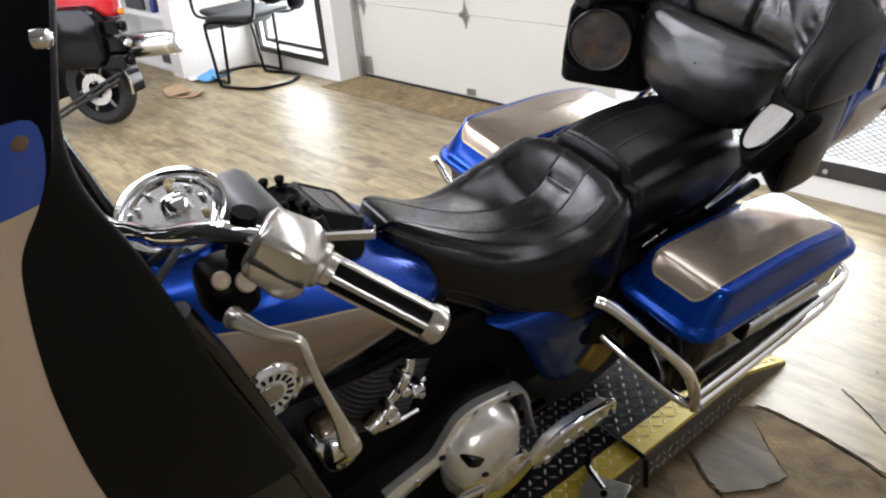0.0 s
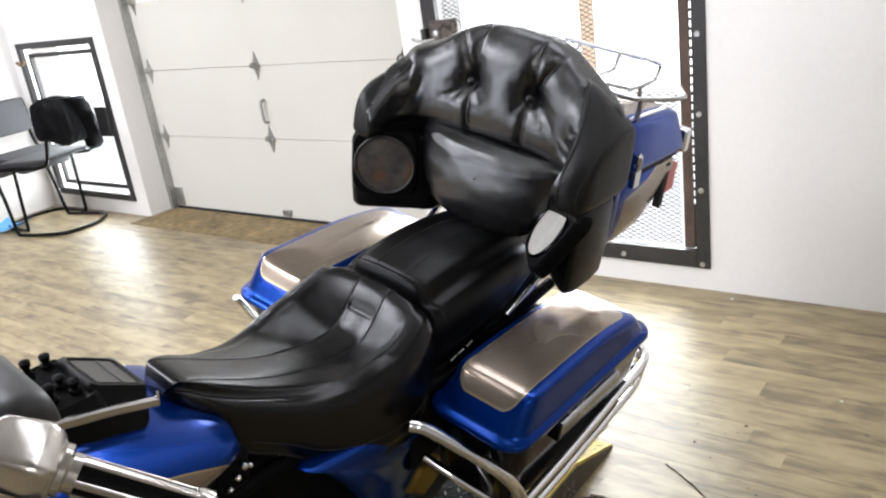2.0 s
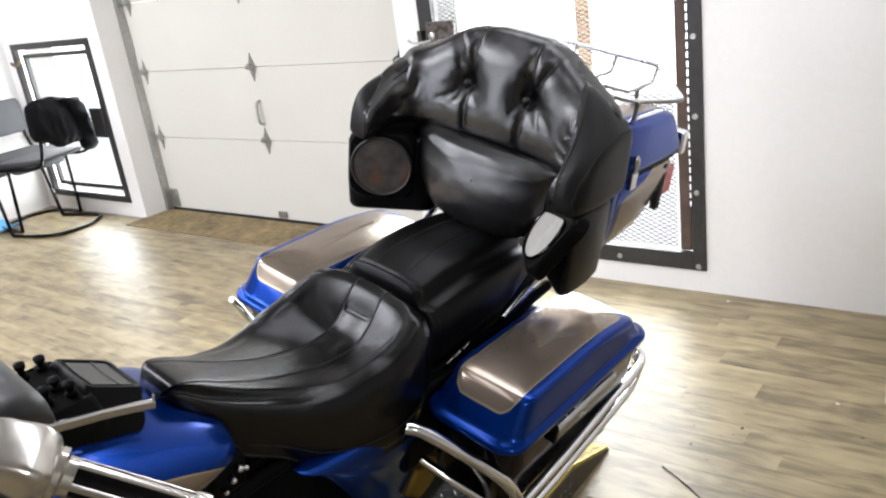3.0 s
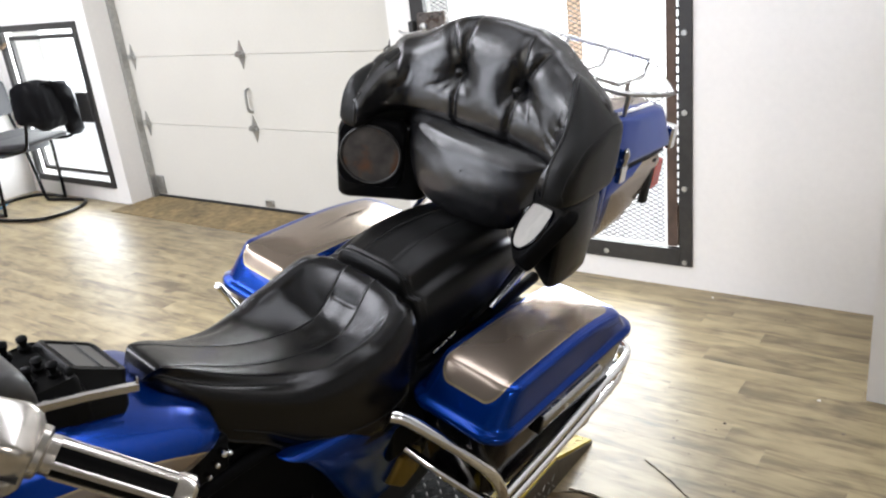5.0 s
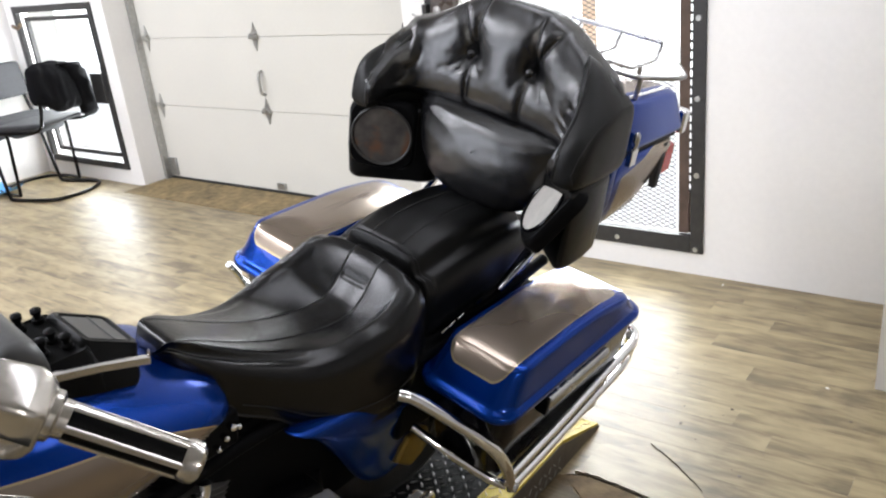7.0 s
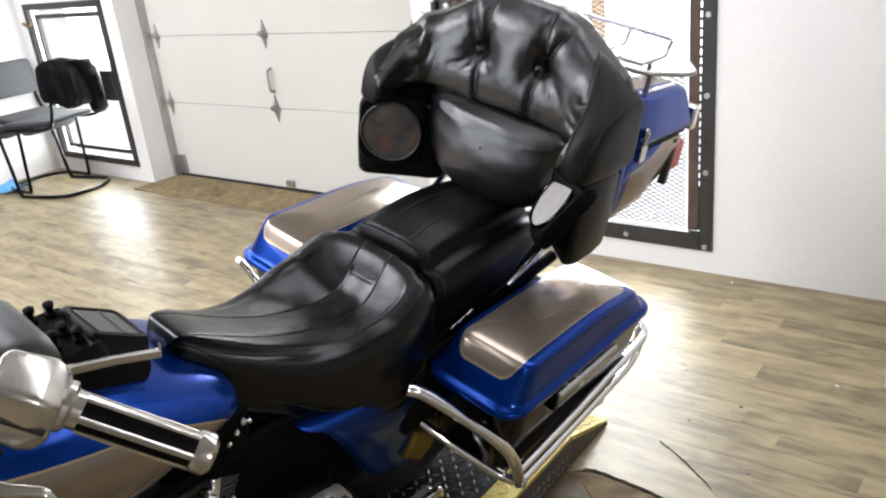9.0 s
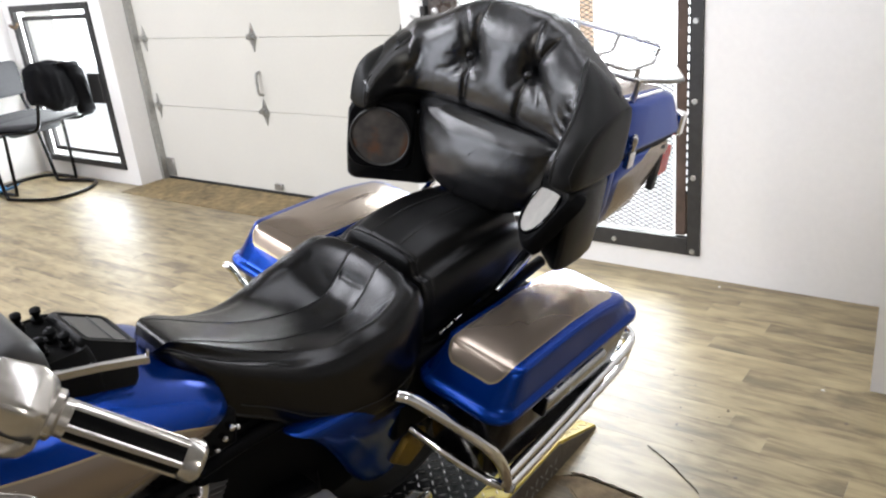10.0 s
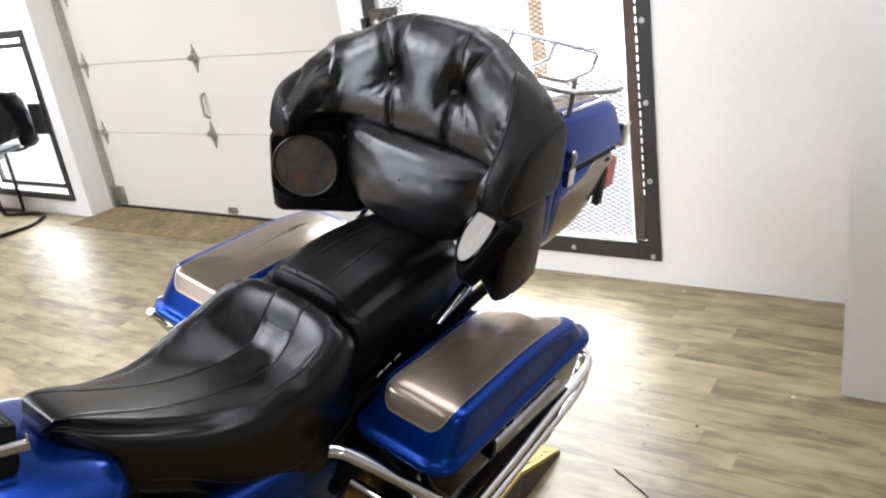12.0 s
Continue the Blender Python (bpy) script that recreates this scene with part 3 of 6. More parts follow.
def motorcycle_lift():
    l = thing("motorcycle_lift", "low motorcycle lift table of black tread plate with yellow borders", "lift table")
    t = LIFT_Z
    xb0, xb1 = LX0 + 0.08, LX1 - 0.078
    part("deck", box(xb0, xb1, LY0, LY1, 0.02, t), M_PLATEBLACK, l, bevel=0.002)
    ramp = 2.82
    for s, a, b in ((0, LX0, xb0), (1, xb1, LX1)):
        part("border", box(a, b, LY0, LY1 - 0.002, 0.012, t), M_PLATEYELLOW, l, "yellow painted border of tread plate", bevel=0.003)
    part("ramp", loft([[(x, LY1, 0.0), (x, ramp, 0.0), (x, ramp, 0.012), (x, LY1, t - 0.001)] for x in (LX0, LX1)]), M_PLATEYELLOW, l, "yellow sloping end plate", bevel=0.002)
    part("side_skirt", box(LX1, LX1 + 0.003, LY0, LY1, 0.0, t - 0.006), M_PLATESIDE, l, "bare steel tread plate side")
    tagged(part("tread", tread_bars(bmesh.new(), xb0, xb1, 1.2, LY1, lambda x, y, h: (x, y, t + h)), M_PLATEWORN, l, flat=True), kind="stuff")
    tagged(part("tread", tread_bars(bmesh.new(), xb1, LX1, 1.2, LY1, lambda x, y, h: (x, y, t + h)), M_PLATEGILT, l, flat=True), kind="stuff")
    bm = tread_bars(bmesh.new(), 0.0, t - 0.01, 1.2, LY1, lambda x, y, h: (LX1 + 0.003 + h, y, x))
    tagged(part("tread", bm, M_PLATEBARE, l, flat=True), kind="stuff")
    # tread on the ramp
    k = (t - 0.012) / (ramp - LY1)
    bm = tread_bars(bmesh.new(), LX0, LX1, LY1, ramp, lambda x, y, h: (x, y, t - (y - LY1) * k + h))
    tagged(part("tread", bm, M_PLATEGILT, l, flat=True), kind="stuff")
    part("ramp_side", loft([[(x, LY1 + 0.001, 0.0), (x, ramp - 0.004, 0.0), (x, ramp - 0.004, 0.008), (x, LY1 + 0.001, t - 0.012)] for x in (LX1 + 0.0005, LX1 + 0.003)]), M_PLATESIDE, l, "dark brown-grey bare steel ramp side")
    return l


motorcycle_lift()


def tie_clamp():
    c = thing("tie_down_clamp", "black steel tie-down clamp with a grey slotted plate on the lift", "clamp")
    z = LIFT_Z + 0.006
    part("clamp_bar", tube([(-0.36, 2.14, z + 0.005), (-0.277, 2.13, z), (-0.185, 2.115, z), (-0.172, 2.113, z - 0.01), (-0.168, 2.11, 0.008)], 0.0065, n=8, k=5), M_GLOSSBLACK, c)
    part("clamp_bar", tube([(-0.27, 2.03, z + 0.02), (-0.252, 1.995, z + 0.005), (-0.20, 1.97, z), (-0.176, 1.96, z)], 0.008, n=8), M_GLOSSBLACK, c)
    part("plate", xform(box(-0.05, 0.05, -0.06, 0.06, 0, 0.006), Matrix.Translation((-0.165, 1.94, z - 0.002)) @ Matrix.Rotation(0.35, 4, "Z")), M_PLATEBARE, c, "grey steel plate", bevel=0.002)
    part("plate_bolt", disc((-0.165, 1.945, z + 0.004), (0, 0, 1), 0.009, 0.006, n=12), M_GLOSSBLACK, c)


tie_clamp()

# ---- the blue motorcycle, built in its own frame: x to its left, y to its rear ----
bike = thing("motorcycle", "blue and tan touring motorcycle leaning on its stand upon the lift", "motorcycle", BIKE)


def drape(ob, pts, lift=0.0004):
    """Drops points onto a part along the bike's own vertical."""
    dg = bpy.context.evaluated_depsgraph_get()
    tree = BVHTree.FromObject(ob, dg)
    out = []
    for x, y in pts:
        hit = tree.ray_cast(Vector((x, y, 2.0)), Vector((0, 0, -1)))
        if hit[0] is not None:
            out.append(hit[0] + hit[1] * lift)
    return out


def profile(y, zc, zs, w, zm, zb, wb, band, zh):
    """Half a cross-section of a seat: flat band, hollow, shoulder roll, tuck, skirt and lower edge."""
    return [(0, y, zc), (band * 0.7, y, zc), (band * 1.3, y, zc + 0.22 * (zh - zc)), (w * 0.52 + 0.010, y, zh), (w * 0.70, y, zs - 0.003), (w * 0.86, y, zs * 0.86 + zm * 0.14),
            (w * 0.965, y, zs * 0.45 + zm * 0.55), (w * 0.992, y, zm * 0.85 + zb * 0.15), (w, y, zm * 0.55 + zb * 0.45), (w * 0.98, y, zm * 0.2 + zb * 0.8), (wb, y, zb), (0, y, zb)]


def cushion(rows, relief, k=12):
    """A dense seat surface through the cross-sections; relief gives the height of seams and puffs."""
    keys = [np.array(r, float) for r in rows]
    dense = []
    for a, b, c, d in zip([keys[0]] + keys[:-2], keys[:-1], keys[1:], keys[2:] + [keys[-1]]):
        for i in range(k):
            t = i / k
            dense.append(0.5 * (2 * b + (c - a) * t + (2 * a - 5 * b + 4 * c - d) * t * t + (3 * b - a - 3 * c + d) * t ** 3))
    dense.append(keys[-1])
    rings = []
    for r in dense:
        half = spline(profile(*r), 10)
        top = len(half) * 0.6
        half = [(p.x, p.y, p.z + (relief(p.x, p.y) if i < top else 0.0)) for i, p in enumerate(half)]
        other = [(-x, y, z - relief(x, y) + relief(-x, y) if i < top else z) for i, (x, y, z) in enumerate(half)]
        rings.append(half + other[-2:0:-1])
    return loft(rings)


def seam(ob, ctrl, r=0.0013, lift=0.0004):
    pts = [(p.x, p.y) for p in spline([(x, y, 0) for x, y in ctrl], 8)]
    line = drape(ob, pts, lift)
    if len(line) > 3:
        part("seam", tube(line, r, n=6, curved=False), M_THREAD, ob)


def rider_relief(x, y):
    fade = min(1.0, max(0.0, (y + 0.345) * 30)) * min(1.0, max(0.0, (0.2 - y) * 60))
    e = abs(x - 0.004) - 0.040
    d = -0.0016 * math.exp(-abs(e) / 0.0016) * fade
    if e < 0:
        d += 0.0008 * fade * (1 - min(1.0, abs(x) / 0.04) ** 2)
        d -= 0.005 * math.exp(-((y - 0.131 - 0.8 * x * x) / 0.006) ** 2) * min(1.0, -e * 120)
        d += 0.003 * math.exp(-((y - 0.108) / 0.014) ** 2)
    return d


def passenger_relief(x, y):
    e = abs(x) - (0.040 - 0.03 * max(0.0, y - 0.3))
    d = -0.0018 * math.exp(-abs(e) / 0.0018) * min(1.0, max(0.0, (y - 0.215) * 60))
    d += 0.006 * math.exp(-((y - 0.2135) / 0.005) ** 2) - 0.0045 * math.exp(-((y - 0.227 - 0.5 * x * x) / 0.0035) ** 2)
    return d + 0.001 * noise.noise((x * 14, y * 12, 6.0))


def seats():
    rows = [(-0.358, 0.902, 0.90, 0.020, 0.89, 0.878, 0.018, 0.012, 0.9041), (-0.352, 0.917, 0.910, 0.040, 0.88, 0.835, 0.036, 0.024, 0.9169), (-0.338, 0.930, 0.917, 0.060, 0.872, 0.81, 0.056, 0.032, 0.9272), (-0.30, 0.915, 0.896, 0.09, 0.845, 0.785, 0.086, 0.04, 0.9095),
            (-0.25, 0.886, 0.868, 0.11, 0.815, 0.75, 0.102, 0.04, 0.8809), (-0.19, 0.853, 0.84, 0.130, 0.785, 0.715, 0.118, 0.04, 0.8502), (-0.12, 0.821, 0.815, 0.155, 0.75, 0.655, 0.14, 0.04, 0.8213), (-0.05, 0.798, 0.81, 0.176, 0.735, 0.625, 0.158, 0.04, 0.8055),
            (0.015, 0.783, 0.822, 0.189, 0.735, 0.61, 0.168, 0.04, 0.807), (0.062, 0.781, 0.828, 0.194, 0.74, 0.605, 0.172, 0.04, 0.810), (0.09, 0.786, 0.838, 0.194, 0.745, 0.605, 0.17, 0.04, 0.818), (0.112, 0.802, 0.847, 0.192, 0.75, 0.608, 0.168, 0.04, 0.830), (0.135, 0.834, 0.857, 0.188, 0.755, 0.615, 0.165, 0.04, 0.849),
            (0.158, 0.864, 0.866, 0.181, 0.765, 0.625, 0.158, 0.04, 0.866), (0.176, 0.875, 0.866, 0.173, 0.77, 0.637, 0.152, 0.04, 0.871), (0.191, 0.871, 0.858, 0.163, 0.77, 0.65, 0.145, 0.04, 0.863), (0.204, 0.852, 0.84, 0.145, 0.77, 0.66, 0.13, 0.04, 0.845)]
    s = part("rider_seat", cushion(rows, rider_relief), M_LEATHER, bike, "black leather bucket seat with stitched centre band", angle=180)
    for k in (1, -1):
        seam(s, [(0.004 + k * 0.0405, y) for y in np.linspace(-0.332, 0.19, 24)], 0.0018, -0.0004)
        side = [(k * (r[3] * 0.998 + 0.0005), r[0], r[4] * 0.5 + r[5] * 0.5) for r in rows[4:-1]]
        part("side_seam", tube(side, 0.0015, n=6), M_THREAD, s)
    rows2 = [(0.205, 0.862, 0.827, 0.125, 0.77, 0.7, 0.11, 0.04, 0.852), (0.211, 0.884, 0.847, 0.145, 0.78, 0.7, 0.13, 0.04, 0.8731), (0.226, 0.89, 0.851, 0.152, 0.78, 0.7, 0.14, 0.04, 0.8782), (0.25, 0.897, 0.857, 0.156, 0.78, 0.7, 0.14, 0.04, 0.8848), (0.3, 0.908, 0.867, 0.16, 0.78, 0.71, 0.145, 0.04, 0.8953),
             (0.38, 0.913, 0.875, 0.163, 0.79, 0.72, 0.15, 0.04, 0.9017), (0.46, 0.908, 0.873, 0.163, 0.8, 0.74, 0.15, 0.04, 0.898), (0.54, 0.897, 0.865, 0.157, 0.81, 0.78, 0.145, 0.04, 0.8884), (0.6, 0.88, 0.85, 0.147, 0.81, 0.8, 0.135, 0.04, 0.8723)]
    p = part("passenger_seat", cushion(rows2, passenger_relief, 16), M_VINYL, bike, "black vinyl passenger seat with stitched centre band", angle=180)
    for k in (1, -1):
        seam(p, [(k * (0.0405 - 0.03 * max(0.0, y - 0.3)), y) for y in np.linspace(0.228, 0.52, 14)], 0.0016, -0.0003)


seats()


def ring(x0, x1, y0, y1, z, r, dz=0.0, n=5):
    return [(x, y, z + dz * (y - 0.45)) for x, y in rrect((x0 + x1) / 2, (y0 + y1) / 2, x1 - x0, y1 - y0, r, n)]


def long_ring(x0, x1, y0, y1, r, n=6, m=16):
    """A rounded rectangle whose long sides are divided, so that they can bend."""
    base = rrect((x0 + x1) / 2, (y0 + y1) / 2, x1 - x0, y1 - y0, r, n)
    out = []
    for k, ((ax, ay), (bx, by)) in enumerate(zip(base, base[1:] + base[:1])):
        steps = 1 if k % (n + 1) < n else m if k // (n + 1) % 2 else 6
        out += [(ax + (bx - ax) * i / steps, ay + (by - ay) * i / steps) for i in range(steps)]
    return out


def saddlebag(side):
    def fin(bm):
        return bm if side > 0 else mirror(bm)

    b = part("saddlebag", fin(loft([ring(0.225, 0.365, 0.22, 0.68, 0.405, 0.03, -0.2), ring(0.205, 0.386, 0.19, 0.70, 0.425, 0.04, -0.2), ring(0.197, 0.394, 0.175, 0.71, 0.53, 0.045, -0.1), ring(0.197, 0.41, 0.158, 0.715, 0.60, 0.045, -0.05), ring(0.197, 0.417, 0.15, 0.716, 0.668, 0.045)])), M_GLOSSBLACK, bike, "hard saddlebag with dark lower shell")
    rings = []
    for x0, x1, y0, y1, z, r, fall in ((0.192, 0.424, 0.130, 0.725, 0.672, 0.05, 0), (0.188, 0.429, 0.124, 0.731, 0.679, 0.052, 0), (0.188, 0.429, 0.124, 0.731, 0.688, 0.052, 0), (0.1905, 0.4265, 0.127, 0.728, 0.6935, 0.05, 0),
                                     (0.198, 0.4195, 0.137, 0.718, 0.6965, 0.048, 0), (0.2015, 0.4175, 0.1415, 0.712, 0.700, 0.047, 0.05), (0.204, 0.416, 0.145, 0.708, 0.707, 0.046, 0.1), (0.214, 0.411, 0.172, 0.685, 0.748, 0.040, 0.8),
                                     (0.218, 0.409, 0.183, 0.675, 0.765, 0.037, 1), (0.2195, 0.4075, 0.187, 0.672, 0.7695, 0.036, 1), (0.2225, 0.405, 0.192, 0.668, 0.7725, 0.034, 1), (0.228, 0.400, 0.199, 0.662, 0.7745, 0.031, 1), (0.245, 0.384, 0.222, 0.642, 0.777, 0.026, 1),
                                     (0.27, 0.36, 0.26, 0.61, 0.7795, 0.018, 1), (0.30, 0.33, 0.30, 0.57, 0.781, 0.008, 1)):
        rings.append([(x, y, z - fall * 0.42 * max(0.0, y - 0.40) ** 2) for x, y in long_ring(x0, x1, y0, y1, r)])
    lid = part("lid", fin(loft(rings)), M_LID, b, "glossy blue lid with pinstriped tan top panel", angle=180)
    part("lid_seam", fin(loft([ring(0.2, 0.417, 0.147, 0.716, 0.668, 0.045), ring(0.2, 0.417, 0.147, 0.716, 0.674, 0.045)])), M_RUBBER, b)
    part("latch_handle", fin(loft([[(x, y, z) for y, z in rrect(0.43, 0.640, l, h, 0.008, 3)] for x, l, h in ((0.408, 0.26, 0.034), (0.424, 0.26, 0.034), (0.430, 0.255, 0.026), (0.433, 0.25, 0.016))])), M_RACK, b, "ribbed chrome latch bar")
    part("latch_pad", fin(box(0.405, 0.43, 0.288, 0.302, 0.618, 0.66)), M_PLASTIC, b, bevel=0.003)
    g = part("saddlebag_guard", fin(tube([(0.225, 0.04, 0.702), (0.255, 0.065, 0.690), (0.34, 0.13, 0.625), (0.385, 0.17, 0.575), (0.405, 0.20, 0.52), (0.41, 0.225, 0.455), (0.41, 0.235, 0.432)], 0.0135, n=14)), M_CHROME, bike, "chrome tube saddlebag guard")
    part("lower_rail", fin(tube([(0.20, 0.13, 0.54), (0.27, 0.16, 0.50), (0.36, 0.21, 0.445), (0.40, 0.23, 0.434)], 0.011)), M_CHROME, g)
    part("side_rail", fin(tube([(0.41, 0.235, 0.435), (0.407, 0.40, 0.446), (0.402, 0.60, 0.462), (0.395, 0.77, 0.478), (0.36, 0.82, 0.485), (0.30, 0.80, 0.49)], 0.0115)), M_CHROME, g)
    part("side_rail", fin(tube([(0.408, 0.22, 0.475), (0.408, 0.40, 0.495), (0.404, 0.60, 0.518), (0.40, 0.78, 0.54), (0.36, 0.83, 0.545), (0.30, 0.80, 0.545)], 0.0115)), M_CHROME, g)
    part("end_plate", fin(tube([(0.385, 0.80, 0.475), (0.385, 0.808, 0.51), (0.383, 0.80, 0.545)], 0.014)), M_CHROME, g)
    if side < 0:
        part("guard_bar", tube([(-0.445, 0.147, 0.649), (-0.445, 0.17, 0.615), (-0.445, 0.198, 0.567), (-0.41, 0.24, 0.50)], 0.0095, n=12), M_STEEL, g)
    part("clamp_bolt", fin(disc((0.413, 0.232, 0.44), (1, 0.2, 0), 0.011, 0.014)), M_STEEL, g)
    part("clamp_bolt", fin(disc((0.40, 0.212, 0.465), (1, -0.3, 0.2), 0.010, 0.016)), M_STEEL, g)
    return b


saddlebag(1)
saddlebag(-1)


def tour_pack():
    def shell(rows, r=0.05):
        # each row: height at the front, half width, front y, rear y, drop towards the rear
        out = []
        for z, w, y0, y1, drop in rows:
            out.append([(x, y, z - drop * (y - y0)) for x, y in rrect(0, (y0 + y1) / 2, 2 * w, y1 - y0, r, 6)])
        return loft(out)

    tp = part("tour_pack", shell([(0.868, 0.27, 0.62, 0.80, -0.05), (0.880, 0.29, 0.60, 0.85, -0.05), (0.97, 0.312, 0.595, 0.90, 0.0), (1.065, 0.322, 0.59, 0.945, 0.05), (1.082, 0.322, 0.59, 0.95, 0.05)]), M_TRUNK, bike, "blue and tan hard luggage trunk", sub=1)
    part("front_edge", shell([(0.885, 0.296, 0.585, 0.625, 0.0), (0.97, 0.319, 0.58, 0.622, 0.0), (1.083, 0.327, 0.577, 0.615, 0.0)], 0.012), M_BLUE, tp, "blue front rim")
    lid = part("trunk_lid", shell([(1.086, 0.326, 0.585, 0.955, 0.05), (1.098, 0.329, 0.582, 0.96, 0.05), (1.108, 0.327, 0.584, 0.957, 0.05), (1.195, 0.312, 0.60, 0.925, 0.10), (1.204, 0.306, 0.605, 0.918, 0.10), (1.214, 0.27, 0.63, 0.88, 0.10), (1.218, 0.2, 0.68, 0.82, 0.10)]), M_LIDTOP, tp, "blue trunk lid with tan top", sub=1)
    part("lid_seal", shell([(1.082, 0.32, 0.592, 0.948, 0.05), (1.088, 0.32, 0.592, 0.948, 0.05)]), M_RUBBER, tp)
    for s in (1, -1):
        bm = tube([(s * 0.332, 0.655, 1.10), (s * 0.336, 0.655, 1.128), (s * 0.330, 0.655, 1.14)], 0.006, n=8)
        box(min(s * 0.324, s * 0.338), max(s * 0.324, s * 0.338), 0.640, 0.668, 1.062, 1.10, bm)
        la = part("latch", bm, M_STEEL, tp, "chrome latch", bevel=0.003)
        part("latch_hook", box(min(s * 0.324, s * 0.337), max(s * 0.324, s * 0.337), 0.648, 0.662, 1.115, 1.138), M_STEEL, la, bevel=0.003)
        part("rear_latch", box(min(s * 0.27, s * 0.325), max(s * 0.27, s * 0.325), 0.935, 0.965, 1.06, 1.12), M_CHROME, tp, bevel=0.006)
        part("side_lamp", shell([(0.95, 0.02, 0.90, 0.955, 0), (1.05, 0.02, 0.92, 0.972, 0)], 0.008) if s < 0 else box(0.285, 0.312, 0.90, 0.952, 0.955, 1.03), M_RED, tp, "red rear lamp", bevel=0.004)
        part("lamp_trim", box(min(s * 0.30, s * 0.318), max(s * 0.30, s * 0.318), 0.865, 0.888, 0.93, 1.05), M_RUBBER, tp, bevel=0.003)
    part("lower_lamp", box(-0.25, 0.25, 0.80, 0.845, 0.862, 0.885), M_RED, tp, "red reflector strip", bevel=0.004)
    # rack: a loop with bars that dip below it
    zr = 1.25
    half = [(0.05, 0.815), (0.09, 0.765), (0.137, 0.716), (0.175, 0.685), (0.211, 0.668), (0.257, 0.666), (0.293, 0.676), (0.335, 0.72), (0.353, 0.75), (0.356, 0.77), (0.345, 0.795), (0.225, 0.955), (0.208, 0.975), (0.19, 0.983)]
    far = [(-0.14, 0.983), (-0.158, 0.97), (-0.17, 0.90), (-0.185, 0.80), (-0.18, 0.70), (-0.13, 0.70), (-0.09, 0.765), (-0.05, 0.815)]
    r = part("luggage_rack", tube([(x, y, zr) for x, y in [(0, 0.84)] + half + [(0.02, 0.986)] + far + [(0, 0.84)]], 0.0055, n=10, k=5), M_RACK, tp, "dull chrome tube luggage rack")
    for x in (0.203, 0.088, -0.03, -0.14):
        part("crossbar", tube([(x, 0.984, zr), (x + 0.004, 0.967, 1.236), (x + 0.008, 0.948, 1.221), (x + 0.009, 0.935, 1.2165), (x + 0.006, 0.88, 1.2155), (x + 0.003, 0.83, 1.2165), (x, 0.815, 1.22), (x * 0.97, 0.79 if abs(x) < 0.1 else 0.72, zr)], 0.0046, n=8), M_RACK, r)
    for x, y, zt in ((0.211, 0.668, zr), (-0.19, 0.70, zr), (0.30, 0.68, zr), (0.21, 0.87, 1.215), (-0.14, 0.87, 1.215)):
        zl = 1.203 - 0.1 * (y - 0.6) - (0.012 if abs(x) > 0.29 else 0)
        part("rack_leg", tube([(x * 0.97, y + 0.012, zl), (x, y, zt)], 0.006, n=8, curved=False), M_RACK, r)
        part("leg_foot", disc((x * 0.97, y + 0.012, zl), (0, 0, 1), 0.012, 0.006), M_RACK, r)
    for x in (-0.2, 0.2):
        part("lid_trim", tube([(x * 1.45, 0.66, 1.205), (x * 1.45, 0.76, 1.196), (x * 1.42, 0.86, 1.184)], 0.004, n=8), M_CHROME, lid)
    return tp


tp = tour_pack()
BACK_X = 0.02
BTN_Z = 1.229


def face_plan(u):
    """Plan of the wrap-around backrest's front face: u from -1 (right arm) to 1 (left arm)."""
    half = [(0.262, 0.402), (0.258, 0.44), (0.243, 0.487), (0.202, 0.522), (0.12, 0.533)]
    pts = [(-x, y, 0) for x, y in half] + [(0, 0.531, 0)] + [(x, y, 0) for x, y in half[::-1]]
    s = spline(pts, 12)
    f = (u + 1) / 2 * (len(s) - 1)
    i = min(int(f), len(s) - 2)
    return s[i].lerp(s[i + 1], f - i) + Vector((BACK_X, 0, 0))


def rim_height(x, y):
    """Height of the cushion's upper edge: a crown in the middle, falling along the arms."""
    away = abs(x - BACK_X) + np.array((-0.03, -0.02, -0.01, 0, 0.01, 0.02, 0.03))
    crown = float(np.mean(np.interp(np.abs(away), [0, 0.05, 0.09, 0.13, 0.165, 0.195, 0.22, 0.245, 0.28], [1.359, 1.357, 1.351, 1.336, 1.311, 1.287, 1.268, 1.25, 1.22])))
    arm = float(np.interp(y, [0.40, 0.415, 0.43, 0.46, 0.50, 0.535], [1.135, 1.158, 1.172, 1.202, 1.24, 1.40]))
    d = arm - crown
    return crown + min(0.0, d) if abs(d) > 0.02 else (crown + arm) / 2 - (d * d + 0.0004) / 0.08


def fold(ax, az, ang, length, depth, sharp=0.0045, soft=0.02, bow=0.0):
    """A stitched pleat from the origin at an angle: a narrow slit in a soft valley that dies out."""
    dx, dz = math.cos(radians(ang)), math.sin(radians(ang))
    t = ax * dx + az * dz
    if t <= -0.004 or t >= length:
        return 0.0
    off = ax * dz - az * dx + bow * math.sin(math.pi * max(0.0, t) / length)
    run = min(1.0, (1 - t / length) * 2.2)
    return depth * run * (0.6 * math.exp(-abs(off) / sharp) + 0.4 * math.exp(-(off / soft) ** 2))


